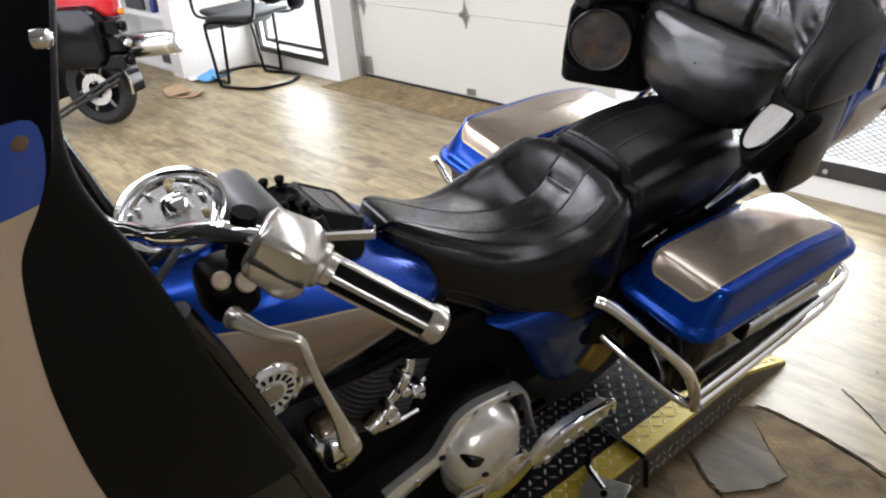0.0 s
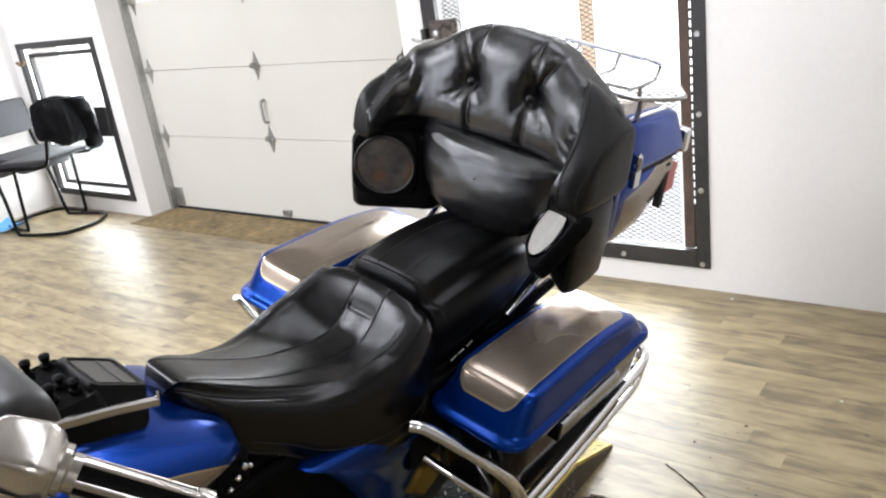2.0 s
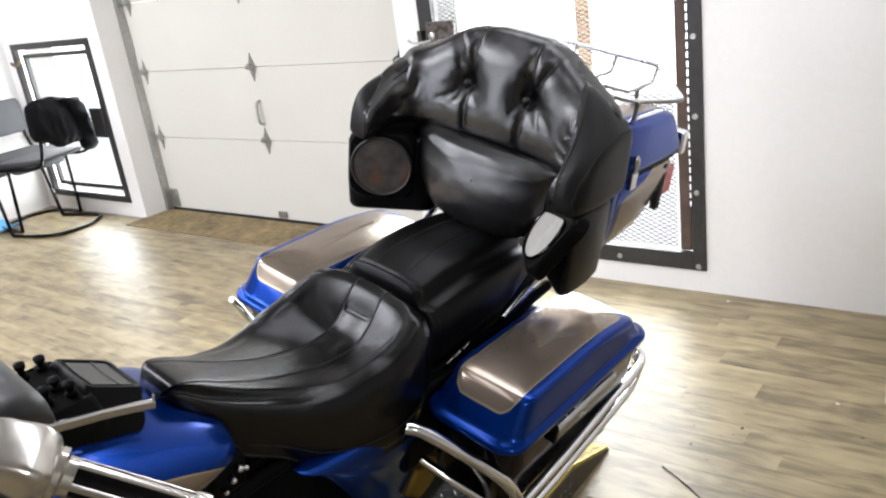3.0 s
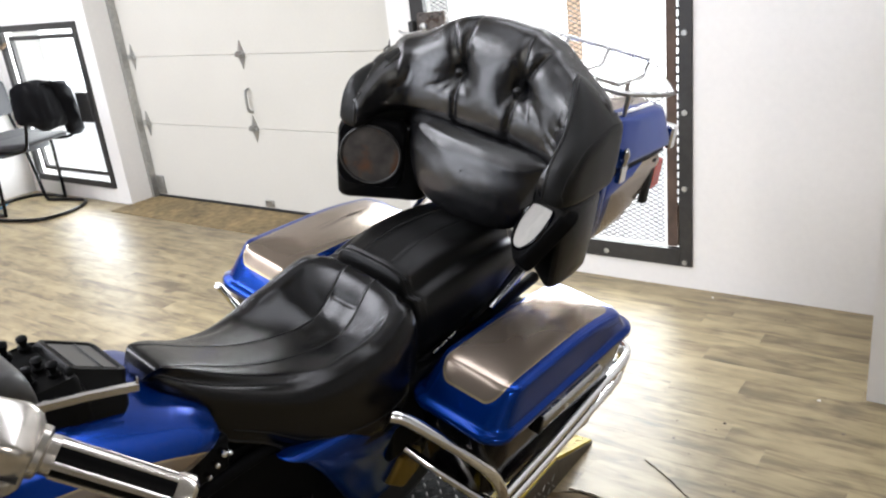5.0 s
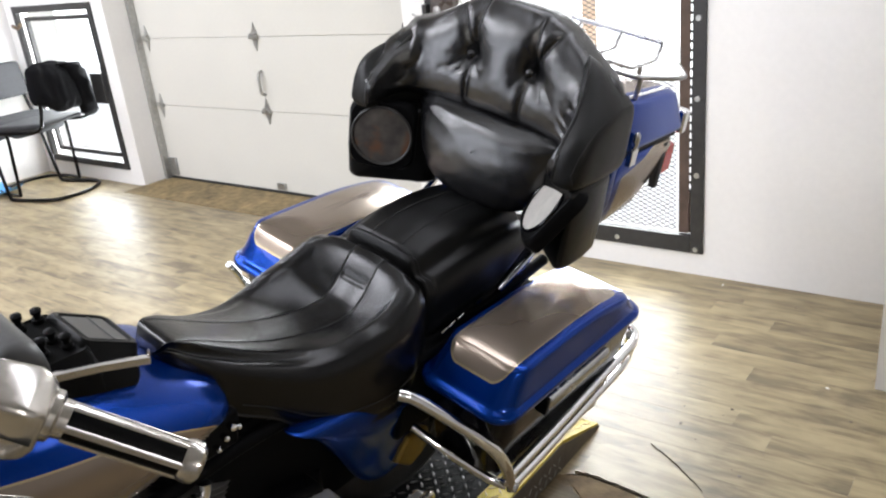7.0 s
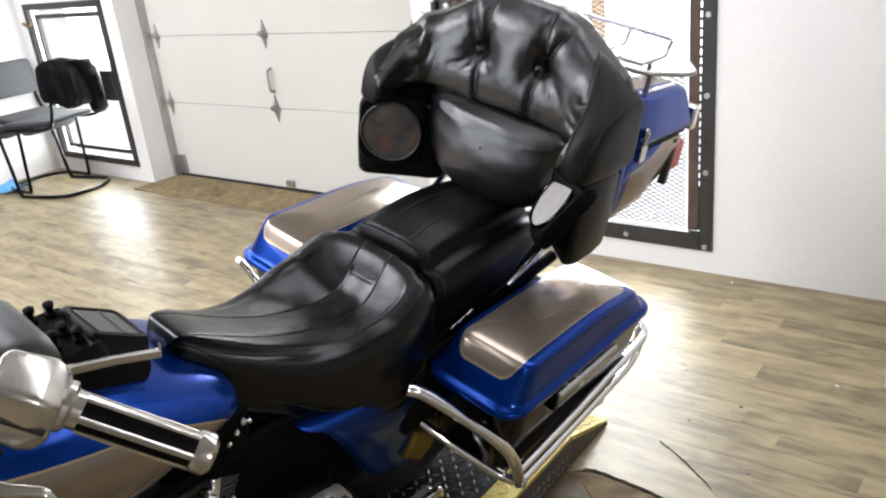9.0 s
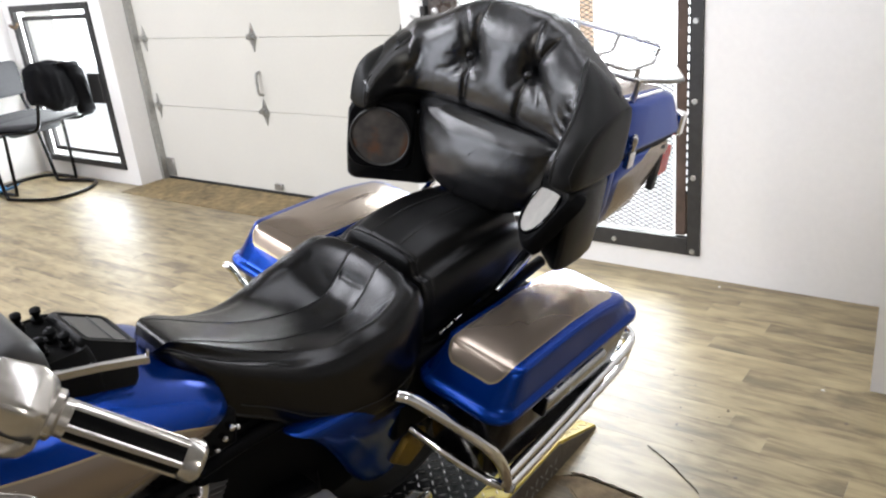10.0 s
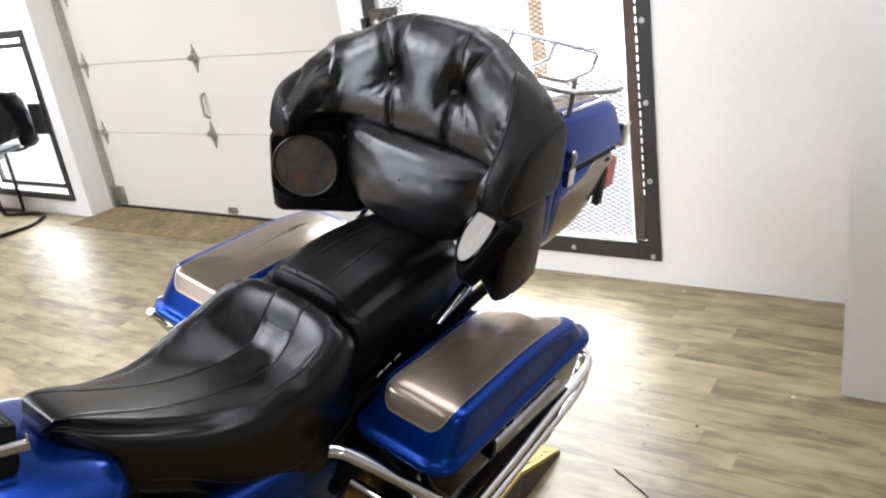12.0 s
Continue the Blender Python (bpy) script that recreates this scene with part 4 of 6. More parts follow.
def tuft(x, z):
    """Depth of buttons, pleats and soft wrinkles on the backrest's face."""
    d = 0.0
    for bx, o in ((-0.055, -1), (0.105, 1)):
        ax, az = x - bx, z - BTN_Z
        r = math.hypot(ax, az)
        d += 0.014 * math.exp(-(r / 0.013) ** 2) + 0.016 * math.exp(-(r / 0.042) ** 2)
        d += fold(ax, az, -90 - (6 if o > 0 else 0), 0.22, 0.009, 0.0026, 0.010)
        d += fold(ax, az, 90 + o * 2, 0.20, 0.016, 0.0036, 0.014)
        d += fold(ax, az, 90 - o * 31, 0.15, 0.016, 0.0036, 0.014, o * 0.004)
        d += fold(ax, az, 90 + o * 22, 0.075, 0.006, 0.004, 0.012)
        for ang, ln, dp in ((38, 0.075, 0.006), (58, 0.10, 0.007), (78, 0.085, 0.005), (100, 0.05, 0.004)):
            d += fold(ax, az, -90 + o * ang, ln, dp, 0.005, 0.008, 0.006)
        d += fold(ax, az, -90 - o * 42, 0.06, 0.004, 0.005, 0.009, -0.004)
        d += fold(ax, az, -90 - o * 72, 0.05, 0.003, 0.005, 0.009)
        # gathers where the face turns into the arms
        for fx, fz, ang, ln, dp in ((0.252, 1.165, 168, 0.07, 0.006), (0.25, 1.125, 150, 0.08, 0.008), (0.25, 1.21, 195, 0.05, 0.005)) if o > 0 else ((0.235, 1.16, 120, 0.06, 0.004), (0.245, 1.13, 100, 0.05, 0.004)):
            d += fold(x - BACK_X - o * fx, z - fz, ang if o > 0 else 180 - ang, ln, dp, 0.005, 0.009, 0.008 * o)
    return d + 0.0012 * noise.noise((x * 14 + 3, z * 17, 0.3)) + 0.0005 * noise.noise((x * 50, z * 60, 4.0))


def snap(ob, pts):
    """Moves points onto the nearest place of a part's surface."""
    tree = BVHTree.FromObject(ob, bpy.context.evaluated_depsgraph_get())
    return [tree.find_nearest(Vector(p))[0] for p in pts]


def backrest():
    nu, m, rings = 400, 190, []
    for i in range(nu + 1):
        u = -1 + 2 * i / nu
        c = face_plan(u)
        t = (face_plan(min(1, u + 0.015)) - face_plan(max(-1, u - 0.015))).normalized()
        nrm = Vector((t.y, -t.x, 0))
        a = abs(u)
        zt = rim_height(c.x, c.y)
        zb = float(np.interp(a, [0, 0.45, 0.75, 1], [1.098, 1.088, 1.078, 1.082]))
        th = float(np.interp(a, [0, 0.55, 0.75, 0.95, 1], [0.12, 0.10, 0.036, 0.032, 0.025]))
        r1 = []
        for k in range(m):
            ang = 2 * math.pi * k / m
            cx, sz = math.cos(ang), math.sin(ang)
            ex = abs(cx) ** 0.6 * (1 if cx > 0 else -1)
            ez = abs(sz) ** 0.72 * (1 if sz > 0 else -1)
            z = (zt + zb) / 2 + ez * (zt - zb) / 2
            off = ex * th / 2 - th / 2
            if cx > -0.35:
                p = c + nrm * off
                near = min(1.0, (cx + 0.35) * 2.5)
                off += max(0.0, cx) * 0.016 - tuft(p.x, z) * near * max(0.0, min(1.0, (1.02 - a) / 0.12))
            p = c + nrm * off
            r1.append((p.x, p.y + 0.13 * max(0, z - 1.12), z))
        rings.append(r1)
    b = part("backrest", loft(rings), M_TUFT, tp, "tufted black leather wrap-around backrest", angle=180)
    for x in (-0.055, 0.105):
        part("button", lathe([(0.004, -0.004), (0.0095, 0.0), (0.0105, 0.004), (0.008, 0.008), (0.001, 0.0105)], (x, 0.5445, BTN_Z), (0, -1, 0.14), 18), M_LEATHER, b, "covered button")
    ys = (0.398, 0.402, 0.41, 0.43, 0.46, 0.50, 0.54, 0.57, 0.60, 0.615)
    for s in (1, -1):
        rows, pipe, edge = [], [], []
        for y in ys:
            sag = float(np.interp(y, [0.40, 0.43, 0.46, 0.50, 0.54, 0.60], [0.0, 0.014, 0.026, 0.032, 0.034, 0.03])) if s < 0 else 0.0
            k = 0.5 if y < 0.40 else 0.85 if y < 0.405 else 0.8 if y > 0.61 else 1.0
            xi = float(np.interp(y, [0.40, 0.46, 0.5, 0.54, 0.6], [0.254, 0.25, 0.236, 0.212, 0.18]))
            zi = float(np.interp(y, [0.40, 0.41, 0.43, 0.46, 0.50, 0.54, 0.57, 0.615], [1.128, 1.152, 1.174, 1.206, 1.25, 1.292, 1.30, 1.285]))
            zo = float(np.interp(y, [0.40, 0.41, 0.43, 0.46, 0.50, 0.54, 0.60], [1.11, 1.145, 1.178, 1.200, 1.214, 1.222, 1.22]))
            zi, zo, z0 = zi - sag, zo - 0.6 * sag, 1.068
            xo = float(np.interp(y, [0.40, 0.43, 0.5, 0.615], [0.312, 0.322, 0.326, 0.322]))
            xm, zm = (xi + xo) / 2, (zi + z0) / 2
            pts = [(xi, z0 + 0.008), (xi + 0.008, z0), (xo - 0.02, z0), (xo - 0.006, z0 + 0.006), (xo, z0 + 0.02), (xo, (z0 + zo) / 2), (xo - 0.001, zo - 0.016), (xo - 0.006, zo - 0.003), (xo - 0.018, zo + 0.006), (xm, (zi + zo) / 2 + 0.012), (xi + 0.012, zi + 0.002), (xi, zi - 0.006)]
            rows.append([(BACK_X + s * (xm + (x - xm) * k), y, zm + (z - zm) * k) for x, z in pts])
            if y < 0.61:
                pipe.append((BACK_X + s * (xi + 0.006), y - 0.001, zi + 0.002))
                edge.append((BACK_X + s * (xo - 0.0085), y + 0.002, zo - 0.0015))
        cheek = part("side_cheek", loft(rows), M_CHEEK, b, "grained black vinyl side", sub=2)
        lower = [(BACK_X + s * 0.256, 0.396, 1.078), (BACK_X + s * 0.258, 0.393, 1.10)]
        part("piping", tube(snap(cheek, spline(lower + pipe, 4)), 0.003, n=8, curved=False), M_PIPING, b, "black leather piping")
        part("seam", tube(snap(cheek, spline([(BACK_X + s * 0.318, 0.396, 1.075)] + edge, 4)), 0.0014, n=8, curved=False), M_THREAD, b)
    keys = np.array(((0.888, 0.045, 0.522), (0.897, 0.085, 0.502), (0.93, 0.148, 0.486), (0.99, 0.178, 0.478), (1.05, 0.196, 0.484), (1.09, 0.208, 0.498), (1.108, 0.20, 0.52)))
    sp = spline([tuple(q) for q in keys], 9)
    rows = []
    for q in sp:
        z, w, y0 = q
        rr = []
        for i in range(180):
            a = 2 * math.pi * i / 180
            ca, sa = math.cos(a), math.sin(a)
            x = w * abs(ca) ** 0.6 * (1 if ca > 0 else -1)
            y = (y0 + 0.60) / 2 + (0.60 - y0) / 2 * abs(sa) ** 0.45 * (1 if sa > 0 else -1)
            front = max(0.0, -sa)
            rim = min(1.0, max(0.0, (abs(x) - 0.09) / 0.08))
            wr = 0.003 * noise.noise((x * 6, z * 9, 1.7)) + 0.002 * noise.noise((x * 16 + z * 10, z * 34, 5.0)) + (0.001 + 0.004 * rim) * (1 - abs(noise.noise((x * 5 - z * 6, z * 22 + x * 5, 9.0)))) ** 5
            rr.append((x + 0.022, y + 0.35 * x * x - wr * front, z))
        rows.append(rr)
    part("lower_back_pad", loft(rows), M_TUFT, tp, "smooth black leather lower back pad", angle=180)
    part("pad_pin", disc((0.024, 0.478, 1.033), (0, -1, 0.1), 0.0025, 0.003, n=10), M_PIPING, tp)


M_CHEEK = mat("grained_black_vinyl", (0.006, 0.006, 0.0056), 0.4, 0, 0, 0.3, 60, 0.3, 500, spec=0.22)
M_PIPING = mat("black_piping", (0.004, 0.004, 0.004), 0.35, 0, 0, 0.2, 60, spec=0.4)
backrest()


def speaker_pod(s):
    c = Vector((0.25, 0.462, 0.995)) if s > 0 else Vector((-0.228, 0.452, 0.997))
    turn = Vector((-0.64, -0.5, 0.52)).to_track_quat("Z", "Y").to_matrix().to_4x4() if s > 0 else Matrix.Rotation(radians(32), 4, "Z") @ Matrix.Rotation(radians(90), 4, "X")
    m = Matrix.Translation(c) @ turn
    prof = []
    for z, k in ((0.868, 0.9), (0.88, 1.0), (0.96, 1.04), (1.05, 1.04), (1.066, 1.0)):
        cy = 0.53
        # plan: inner back, inner front, front tip, outer front, outer rear
        ox, oy = abs(c.x) - 0.245, c.y - 0.465
        pl = [(0.150, 0.59), (0.155, 0.56), (0.172, 0.538), (0.19, 0.527), (0.30, 0.434), (0.318, 0.428), (0.326, 0.45), (0.327, 0.52), (0.320, 0.575), (0.30, 0.597), (0.17, 0.597)]
        pl = [(x + ox, y + oy) for x, y in pl]
        prof.append([(s * (0.23 + (x - 0.23) * k), cy + (y - cy) * k, z) for x, y in pl])
    p = part("speaker_pod", loft(prof), M_VINYL, tp, "black vinyl rear speaker pod", bevel=0.008)
    rings = [[(x, y, z) for x, y in rrect(0, 0, w, h, r, 6)] for z, w, h, r in ((-0.03, 0.165, 0.175, 0.03), (-0.004, 0.165, 0.175, 0.035), (0.006, 0.155, 0.165, 0.04))]
    part("baffle", xform(loft(rings), m), M_PLASTIC, p, "black speaker baffle", bevel=0.002)
    part("speaker_ring", xform(lathe([(0.070, 0.004), (0.076, 0.006), (0.076, 0.010), (0.073, 0.013), (0.070, 0.011)], (0, 0, 0), (0, 0, 1), 40, hollow=True), m), M_GLOSSBLACK if s > 0 else M_DARKSTEEL, p, "thin speaker rim")
    part("speaker_cloth", xform(lathe([(0.072, 0.006), (0.070, 0.0085), (0.06, 0.0096), (0.04, 0.0104), (0.02, 0.0108), (0.002, 0.011)], (0, 0, 0), (0, 0, 1), 40), m), M_PALECLOTH if s > 0 else M_CLOTH, p, "pale worn speaker cover" if s > 0 else "stained brown-grey speaker cloth")


M_PALECLOTH = mat("pale_speaker_cover", (0.42, 0.40, 0.36), 0.7, 0, 0, 0.2, 30)
speaker_pod(1)
speaker_pod(-1)


def tank_and_console():
    rows = []
    for y, zt, w, zm, zb in ((-0.96, 0.92, 0.10, 0.86, 0.80), (-0.92, 0.97, 0.15, 0.875, 0.76), (-0.80, 1.005, 0.183, 0.885, 0.735), (-0.64, 0.995, 0.193, 0.87, 0.722), (-0.50, 0.955, 0.187, 0.85, 0.755), (-0.40, 0.918, 0.176, 0.84, 0.778), (-0.335, 0.890, 0.166, 0.84, 0.795), (-0.302, 0.872, 0.15, 0.835, 0.806), (-0.287, 0.856, 0.12, 0.832, 0.815)):
        half = [(0, zt), (w * 0.45, zt - 0.008), (w * 0.8, zt * 0.72 + zm * 0.28), (w * 0.96, zt * 0.25 + zm * 0.75), (w, zm - 0.01), (w * 0.95, zm * 0.45 + zb * 0.55), (w * 0.78, zb)]
        pts = half + [(0, zb)] + [(-x, z) for x, z in half[:0:-1]]
        rows.append([(x, y, z) for x, z in pts])
    t = part("fuel_tank", loft(rows), M_TANK, bike, "glossy blue fuel tank with pinstriped tan sides", sub=2)
    for s in (1, -1):
        def fin(bm):
            return bm if s > 0 else mirror(bm)
        m = Matrix.Translation((0.184, -0.655, 0.825)) @ Matrix.Rotation(radians(90), 4, "Y") @ Matrix.Rotation(radians(0), 4, "X")
        bd = part("badge", fin(xform(lathe([(0.052, -0.02), (0.055, 0.0), (0.053, 0.008), (0.046, 0.012), (0.043, 0.008), (0.038, 0.007)], (0, 0, 0), (0, 0, 1), 40, hollow=True), m)), M_CHROME, t, "round chrome tank badge")
        part("badge_face", fin(xform(disc((0, 0, 0.004), (0, 0, 1), 0.041, 0.004, n=36), m)), M_GAUGE, bd, "pale badge face")
        for k in range(16):
            a = 2 * math.pi * k / 16
            mk = m @ Matrix.Rotation(a, 4, "Z")
            part("badge_mark", fin(xform(box(0.026, 0.037, -0.003, 0.003, 0.0075, 0.0095), mk)), M_PLASTIC, bd)
        part("badge_hub", fin(xform(disc((0, 0, 0.004), (0, 0, 1), 0.02, 0.007, n=28), m)), M_STEEL, bd)
    # console body: satin dome, switch tray and sloping display box with flared sides
    c = part("console", loft([[(x, y, z) for x, z in rrect(0, (z0 + z1) / 2, 2 * w, z1 - z0, 0.03, 6)] for y, w, z0, z1 in ((-0.625, 0.045, 0.955, 1.02), (-0.62, 0.06, 0.95, 1.034), (-0.608, 0.071, 0.945, 1.048), (-0.592, 0.078, 0.94, 1.058), (-0.57, 0.082, 0.94, 1.058), (-0.552, 0.082, 0.94, 1.048), (-0.547, 0.08, 0.94, 1.035))]), M_SATIN, bike, "dash console, window glare put into its grey", angle=60)
    part("switch_tray", loft([[(x, y, z) for x, y in rrect(0, -0.512, w, l, 0.012, 4)] for z, w, l in ((0.93, 0.176, 0.09), (0.965, 0.168, 0.08), (0.998, 0.126, 0.072), (1.003, 0.118, 0.066), (1.0, 0.112, 0.06))]), M_SATINBLACK, c, "black switch tray")
    for x, y, h in ((-0.046, -0.528, 0.8), (-0.05, -0.498, 0.62), (0.008, -0.508, 0.55), (0.03, -0.533, 0.8), (0.034, -0.499, 0.62)):
        part("toggle_switch", lathe([(0.009, 0), (0.009, 0.007), (0.0055, 0.009), (0.005, 0.026 * h), (0.0078, 0.028 * h), (0.0082, 0.037 * h), (0.004, 0.04 * h)], (x, y, 1.0), (0.05, -0.1, 1), 16), M_PLASTIC, c, "black toggle switch")
    dm = Matrix.Translation((0, -0.438, 0.985)) @ Matrix.Rotation(radians(-30), 4, "X")
    d = part("display_box", xform(loft([[(x, y, z) for x, y in rrect(0, 0, w, l, 0.012, 5)] for z, w, l in ((-0.075, 0.178, 0.10), (-0.04, 0.166, 0.102), (-0.012, 0.112, 0.103), (-0.003, 0.104, 0.102), (0.001, 0.098, 0.098), (0.001, 0.09, 0.088), (-0.002, 0.086, 0.084))]), dm), M_SATINBLACK, c, "black display housing")
    part("screen", xform(box(-0.038, 0.038, -0.036, 0.036, -0.0018, 0.0), dm), M_SCREEN, d, "dull grey display", bevel=0.001)
    part("screen_divider", xform(box(-0.038, 0.038, 0.008, 0.011, 0.0002, 0.002), dm), M_SATIN, d)
    for s in (1,):
        rows = []
        for y, z in ((-0.60, 1.012), (-0.56, 1.003), (-0.48, 0.980), (-0.402, 0.952)):
            rows.append([(s * (0.083 + dx), y, z + dz) for dx, dz in ((-0.003, -0.008), (0.002, -0.009), (0.0045, -0.006), (0.0045, 0.006), (0.002, 0.009), (-0.003, 0.008))])
        st = part("chrome_strip", loft(rows), M_STEEL, c, "flat brushed chrome side strip")
        part("strip_stud", lathe([(0.003, 0), (0.003, 0.014), (0.0015, 0.017)], (s * 0.084, -0.404, 0.955), (0, 0.1, 1), 10), M_CHROME, st)
    # chrome gauge bowl before the console
    ax = Vector((0.18, -0.25, 1)).normalized()
    o = Vector((-0.05, -0.672, 0.988))
    g = part("gauge_bowl", lathe([(0.05, -0.03), (0.075, -0.01), (0.084, 0.012), (0.088, 0.034), (0.087, 0.045), (0.083, 0.049), (0.078, 0.048), (0.074, 0.042), (0.072, 0.036)], o, ax, 44, hollow=True), M_CHROME, bike, "chrome gauge bowl with raised bezel")
    part("gauge_face", lathe([(0.073, 0.034), (0.07, 0.037), (0.03, 0.035), (0.001, 0.034)], o, ax, 40), M_STEEL, g, "polished gauge face")
    part("gauge_hub", lathe([(0.022, 0.034), (0.022, 0.048), (0.014, 0.056), (0.002, 0.058)], o + Vector((-0.01, 0.01, 0)), ax, 24), M_CHROME, g)
    part("gauge_ring", lathe([(0.06, 0.036), (0.064, 0.044), (0.068, 0.036)], o, ax, 40, hollow=True), M_CHROME, g)
    for k in range(10):
        a = 2 * math.pi * k / 10 + 0.3
        q = ax.to_track_quat("Z", "Y").to_matrix()
        part("gauge_bolt", lathe([(0.006, 0.034), (0.006, 0.043), (0.002, 0.046)], o + q @ Vector((0.05 * math.cos(a), 0.05 * math.sin(a), 0)), ax, 10), M_CHROME if k % 3 else M_PIN, g)


# satin plastic, base grey raised to stand in for window glare
M_SATIN = mat("glare_grey_plastic", (0.06, 0.06, 0.06), 0.42, 0, 0, 0.2, 60, 0.15, 500)
M_SATINBLACK = mat("satin_black_housing", (0.003, 0.003, 0.003), 0.4, 0, 0, 0.2, 60, 0.12, 500, spec=0.12)
M_SCREEN = mat("grey_display_glass", (0.03, 0.03, 0.028), 0.3, 0, 0.1, 0.1)
tank_and_console()


def handlebar():
    h = part("handlebar", tube([(-0.37, -0.85, 1.235), (-0.30, -0.90, 1.228), (-0.20, -0.89, 1.17), (-0.08, -0.83, 1.10), (0, -0.79, 1.07), (0.08, -0.77, 1.10), (0.20, -0.775, 1.17), (0.29, -0.76, 1.228), (0.34, -0.735, 1.245), (0.38, -0.70, 1.235)], 0.0127, n=14), M_CHROME, bike, "chrome handlebar, turned towards the stand side")
    a, b = Vector((0.398, -0.683, 1.222)), Vector((0.486, -0.597, 1.164))
    d = (b - a).normalized()
    L = (b - a).length
    side = d.cross(Vector((0, 0, 1))).normalized()
    up = side.cross(d)
    for s in (1, -1):
        def fin(bm):
            return bm if s > 0 else xform(mirror(bm), Matrix.Translation((0, -0.15, 0)))
        g = part("grip", fin(lathe([(0.0178, 0), (0.0178, L * 0.9), (0.0172, L)], a, d, 24)), M_PLASTIC, h, "black rubber grip with chrome strips")
        part("grip_flange", fin(lathe([(0.016, -0.022), (0.021, -0.020), (0.021, -0.012), (0.018, -0.009), (0.025, -0.006), (0.025, 0.000), (0.019, 0.003), (0.019, 0.012)], a, d, 28, hollow=True)), M_CONTROL, g)
        part("grip_cap", fin(lathe([(0.0195, -0.014), (0.0212, -0.010), (0.0212, 0.002), (0.016, 0.007), (0.002, 0.009)], b, d, 24)), M_CONTROL, g)
        for k in range(5):
            an = radians(72 * k + 20)
            e1 = math.cos(an) * side + math.sin(an) * up
            e2 = -math.sin(an) * side + math.cos(an) * up
            rr = []
            for q in (a + d * 0.012, b - d * 0.012):
                rr.append([q + e1 * h1 + e2 * w1 for h1, w1 in ((0.012, -0.004), (0.0184, -0.0038), (0.0204, -0.0022), (0.0204, 0.0022), (0.0184, 0.0038), (0.012, 0.004))])
            part("chrome_strip", fin(loft(rr)), M_CONTROL, g)
        q = Matrix((side, up, d)).transposed().to_4x4()
        m = Matrix.Translation(a - d * 0.047 + Vector((0.004, 0, -0.012))) @ q
        prof = [(-0.034, 0.046, 0.05), (-0.028, 0.058, 0.062), (0.012, 0.066, 0.070), (0.026, 0.060, 0.062), (0.034, 0.046, 0.048)]
        sw = part("switch_housing", fin(xform(loft([[(x, y, z) for x, y in rrect(0, 0.004, w, hh, 0.009, 4)] for z, w, hh in prof]), m)), M_CONTROL, h, "chrome switch housing with reflected beige put into its colour", bevel=0.003, angle=30)
        part("housing_split", fin(xform(box(-0.034, 0.034, 0.002, 0.004, -0.03, 0.03), m)), M_RUBBER, sw)
        part("housing_screw", fin(xform(lathe([(0.009, 0.028), (0.009, 0.036), (0.005, 0.034), (0.001, 0.034)], (0, 0, 0), (-0.9, -0.25, 0.0), 16), m)), M_STEEL, sw)
        # black switch pod with two round buttons, brake or clutch perch and mirror stem
        pd = part("lever_perch", fin(loft([[(0.333 + dx, y, z) for y, z in rrect(-0.758, 1.180, w, hh, 0.018, 4)] for dx, w, hh in ((-0.035, 0.05, 0.05), (-0.01, 0.060, 0.062), (0.016, 0.056, 0.058), (0.026, 0.038, 0.042))])), M_PLASTIC, h, "black lever perch with round buttons")
        for y, z, r in ((-0.775, 1.216, 0.0095), (-0.748, 1.203, 0.0115)):
            part("round_button", fin(lathe([(r, 0), (r, 0.006), (r - 0.002, 0.009), (0.001, 0.010)], (0.357, y, z), (0.7, -0.35, 0.6), 20)), M_TANBTN, pd, "pale round button")
        part("stem", fin(tube([(0.32, -0.74, 1.20), (0.325, -0.735, 1.24), (0.327, -0.73, 1.265)], 0.014, n=12)), M_PLASTIC, pd)
        part("clutch_lever", fin(tube([(0.375, -0.775, 1.18), (0.39, -0.770, 1.182), (0.412, -0.756, 1.178), (0.432, -0.733, 1.172), (0.442, -0.728, 1.155), (0.45, -0.722, 1.125), (0.465, -0.707, 1.07), (0.472, -0.699, 1.035), (0.476, -0.695, 1.02)], 0.008, k=10, radii=[0.013, 0.010, 0.007, 0.0058, 0.0052, 0.0052, 0.0055, 0.008, 0.013, 0.011])), M_CONTROL, pd, "polished lever with ball end")
        part("cable", fin(tube([(0.34, -0.80, 1.17), (0.27, -0.84, 1.10), (0.15, -0.80, 1.04), (0.08, -0.72, 1.06), (0.05, -0.80, 1.0)], 0.006, n=8)), M_RUBBER, pd, "black control cable")


M_TANBTN = mat("pale_button", (0.45, 0.36, 0.27), 0.4)
handlebar()


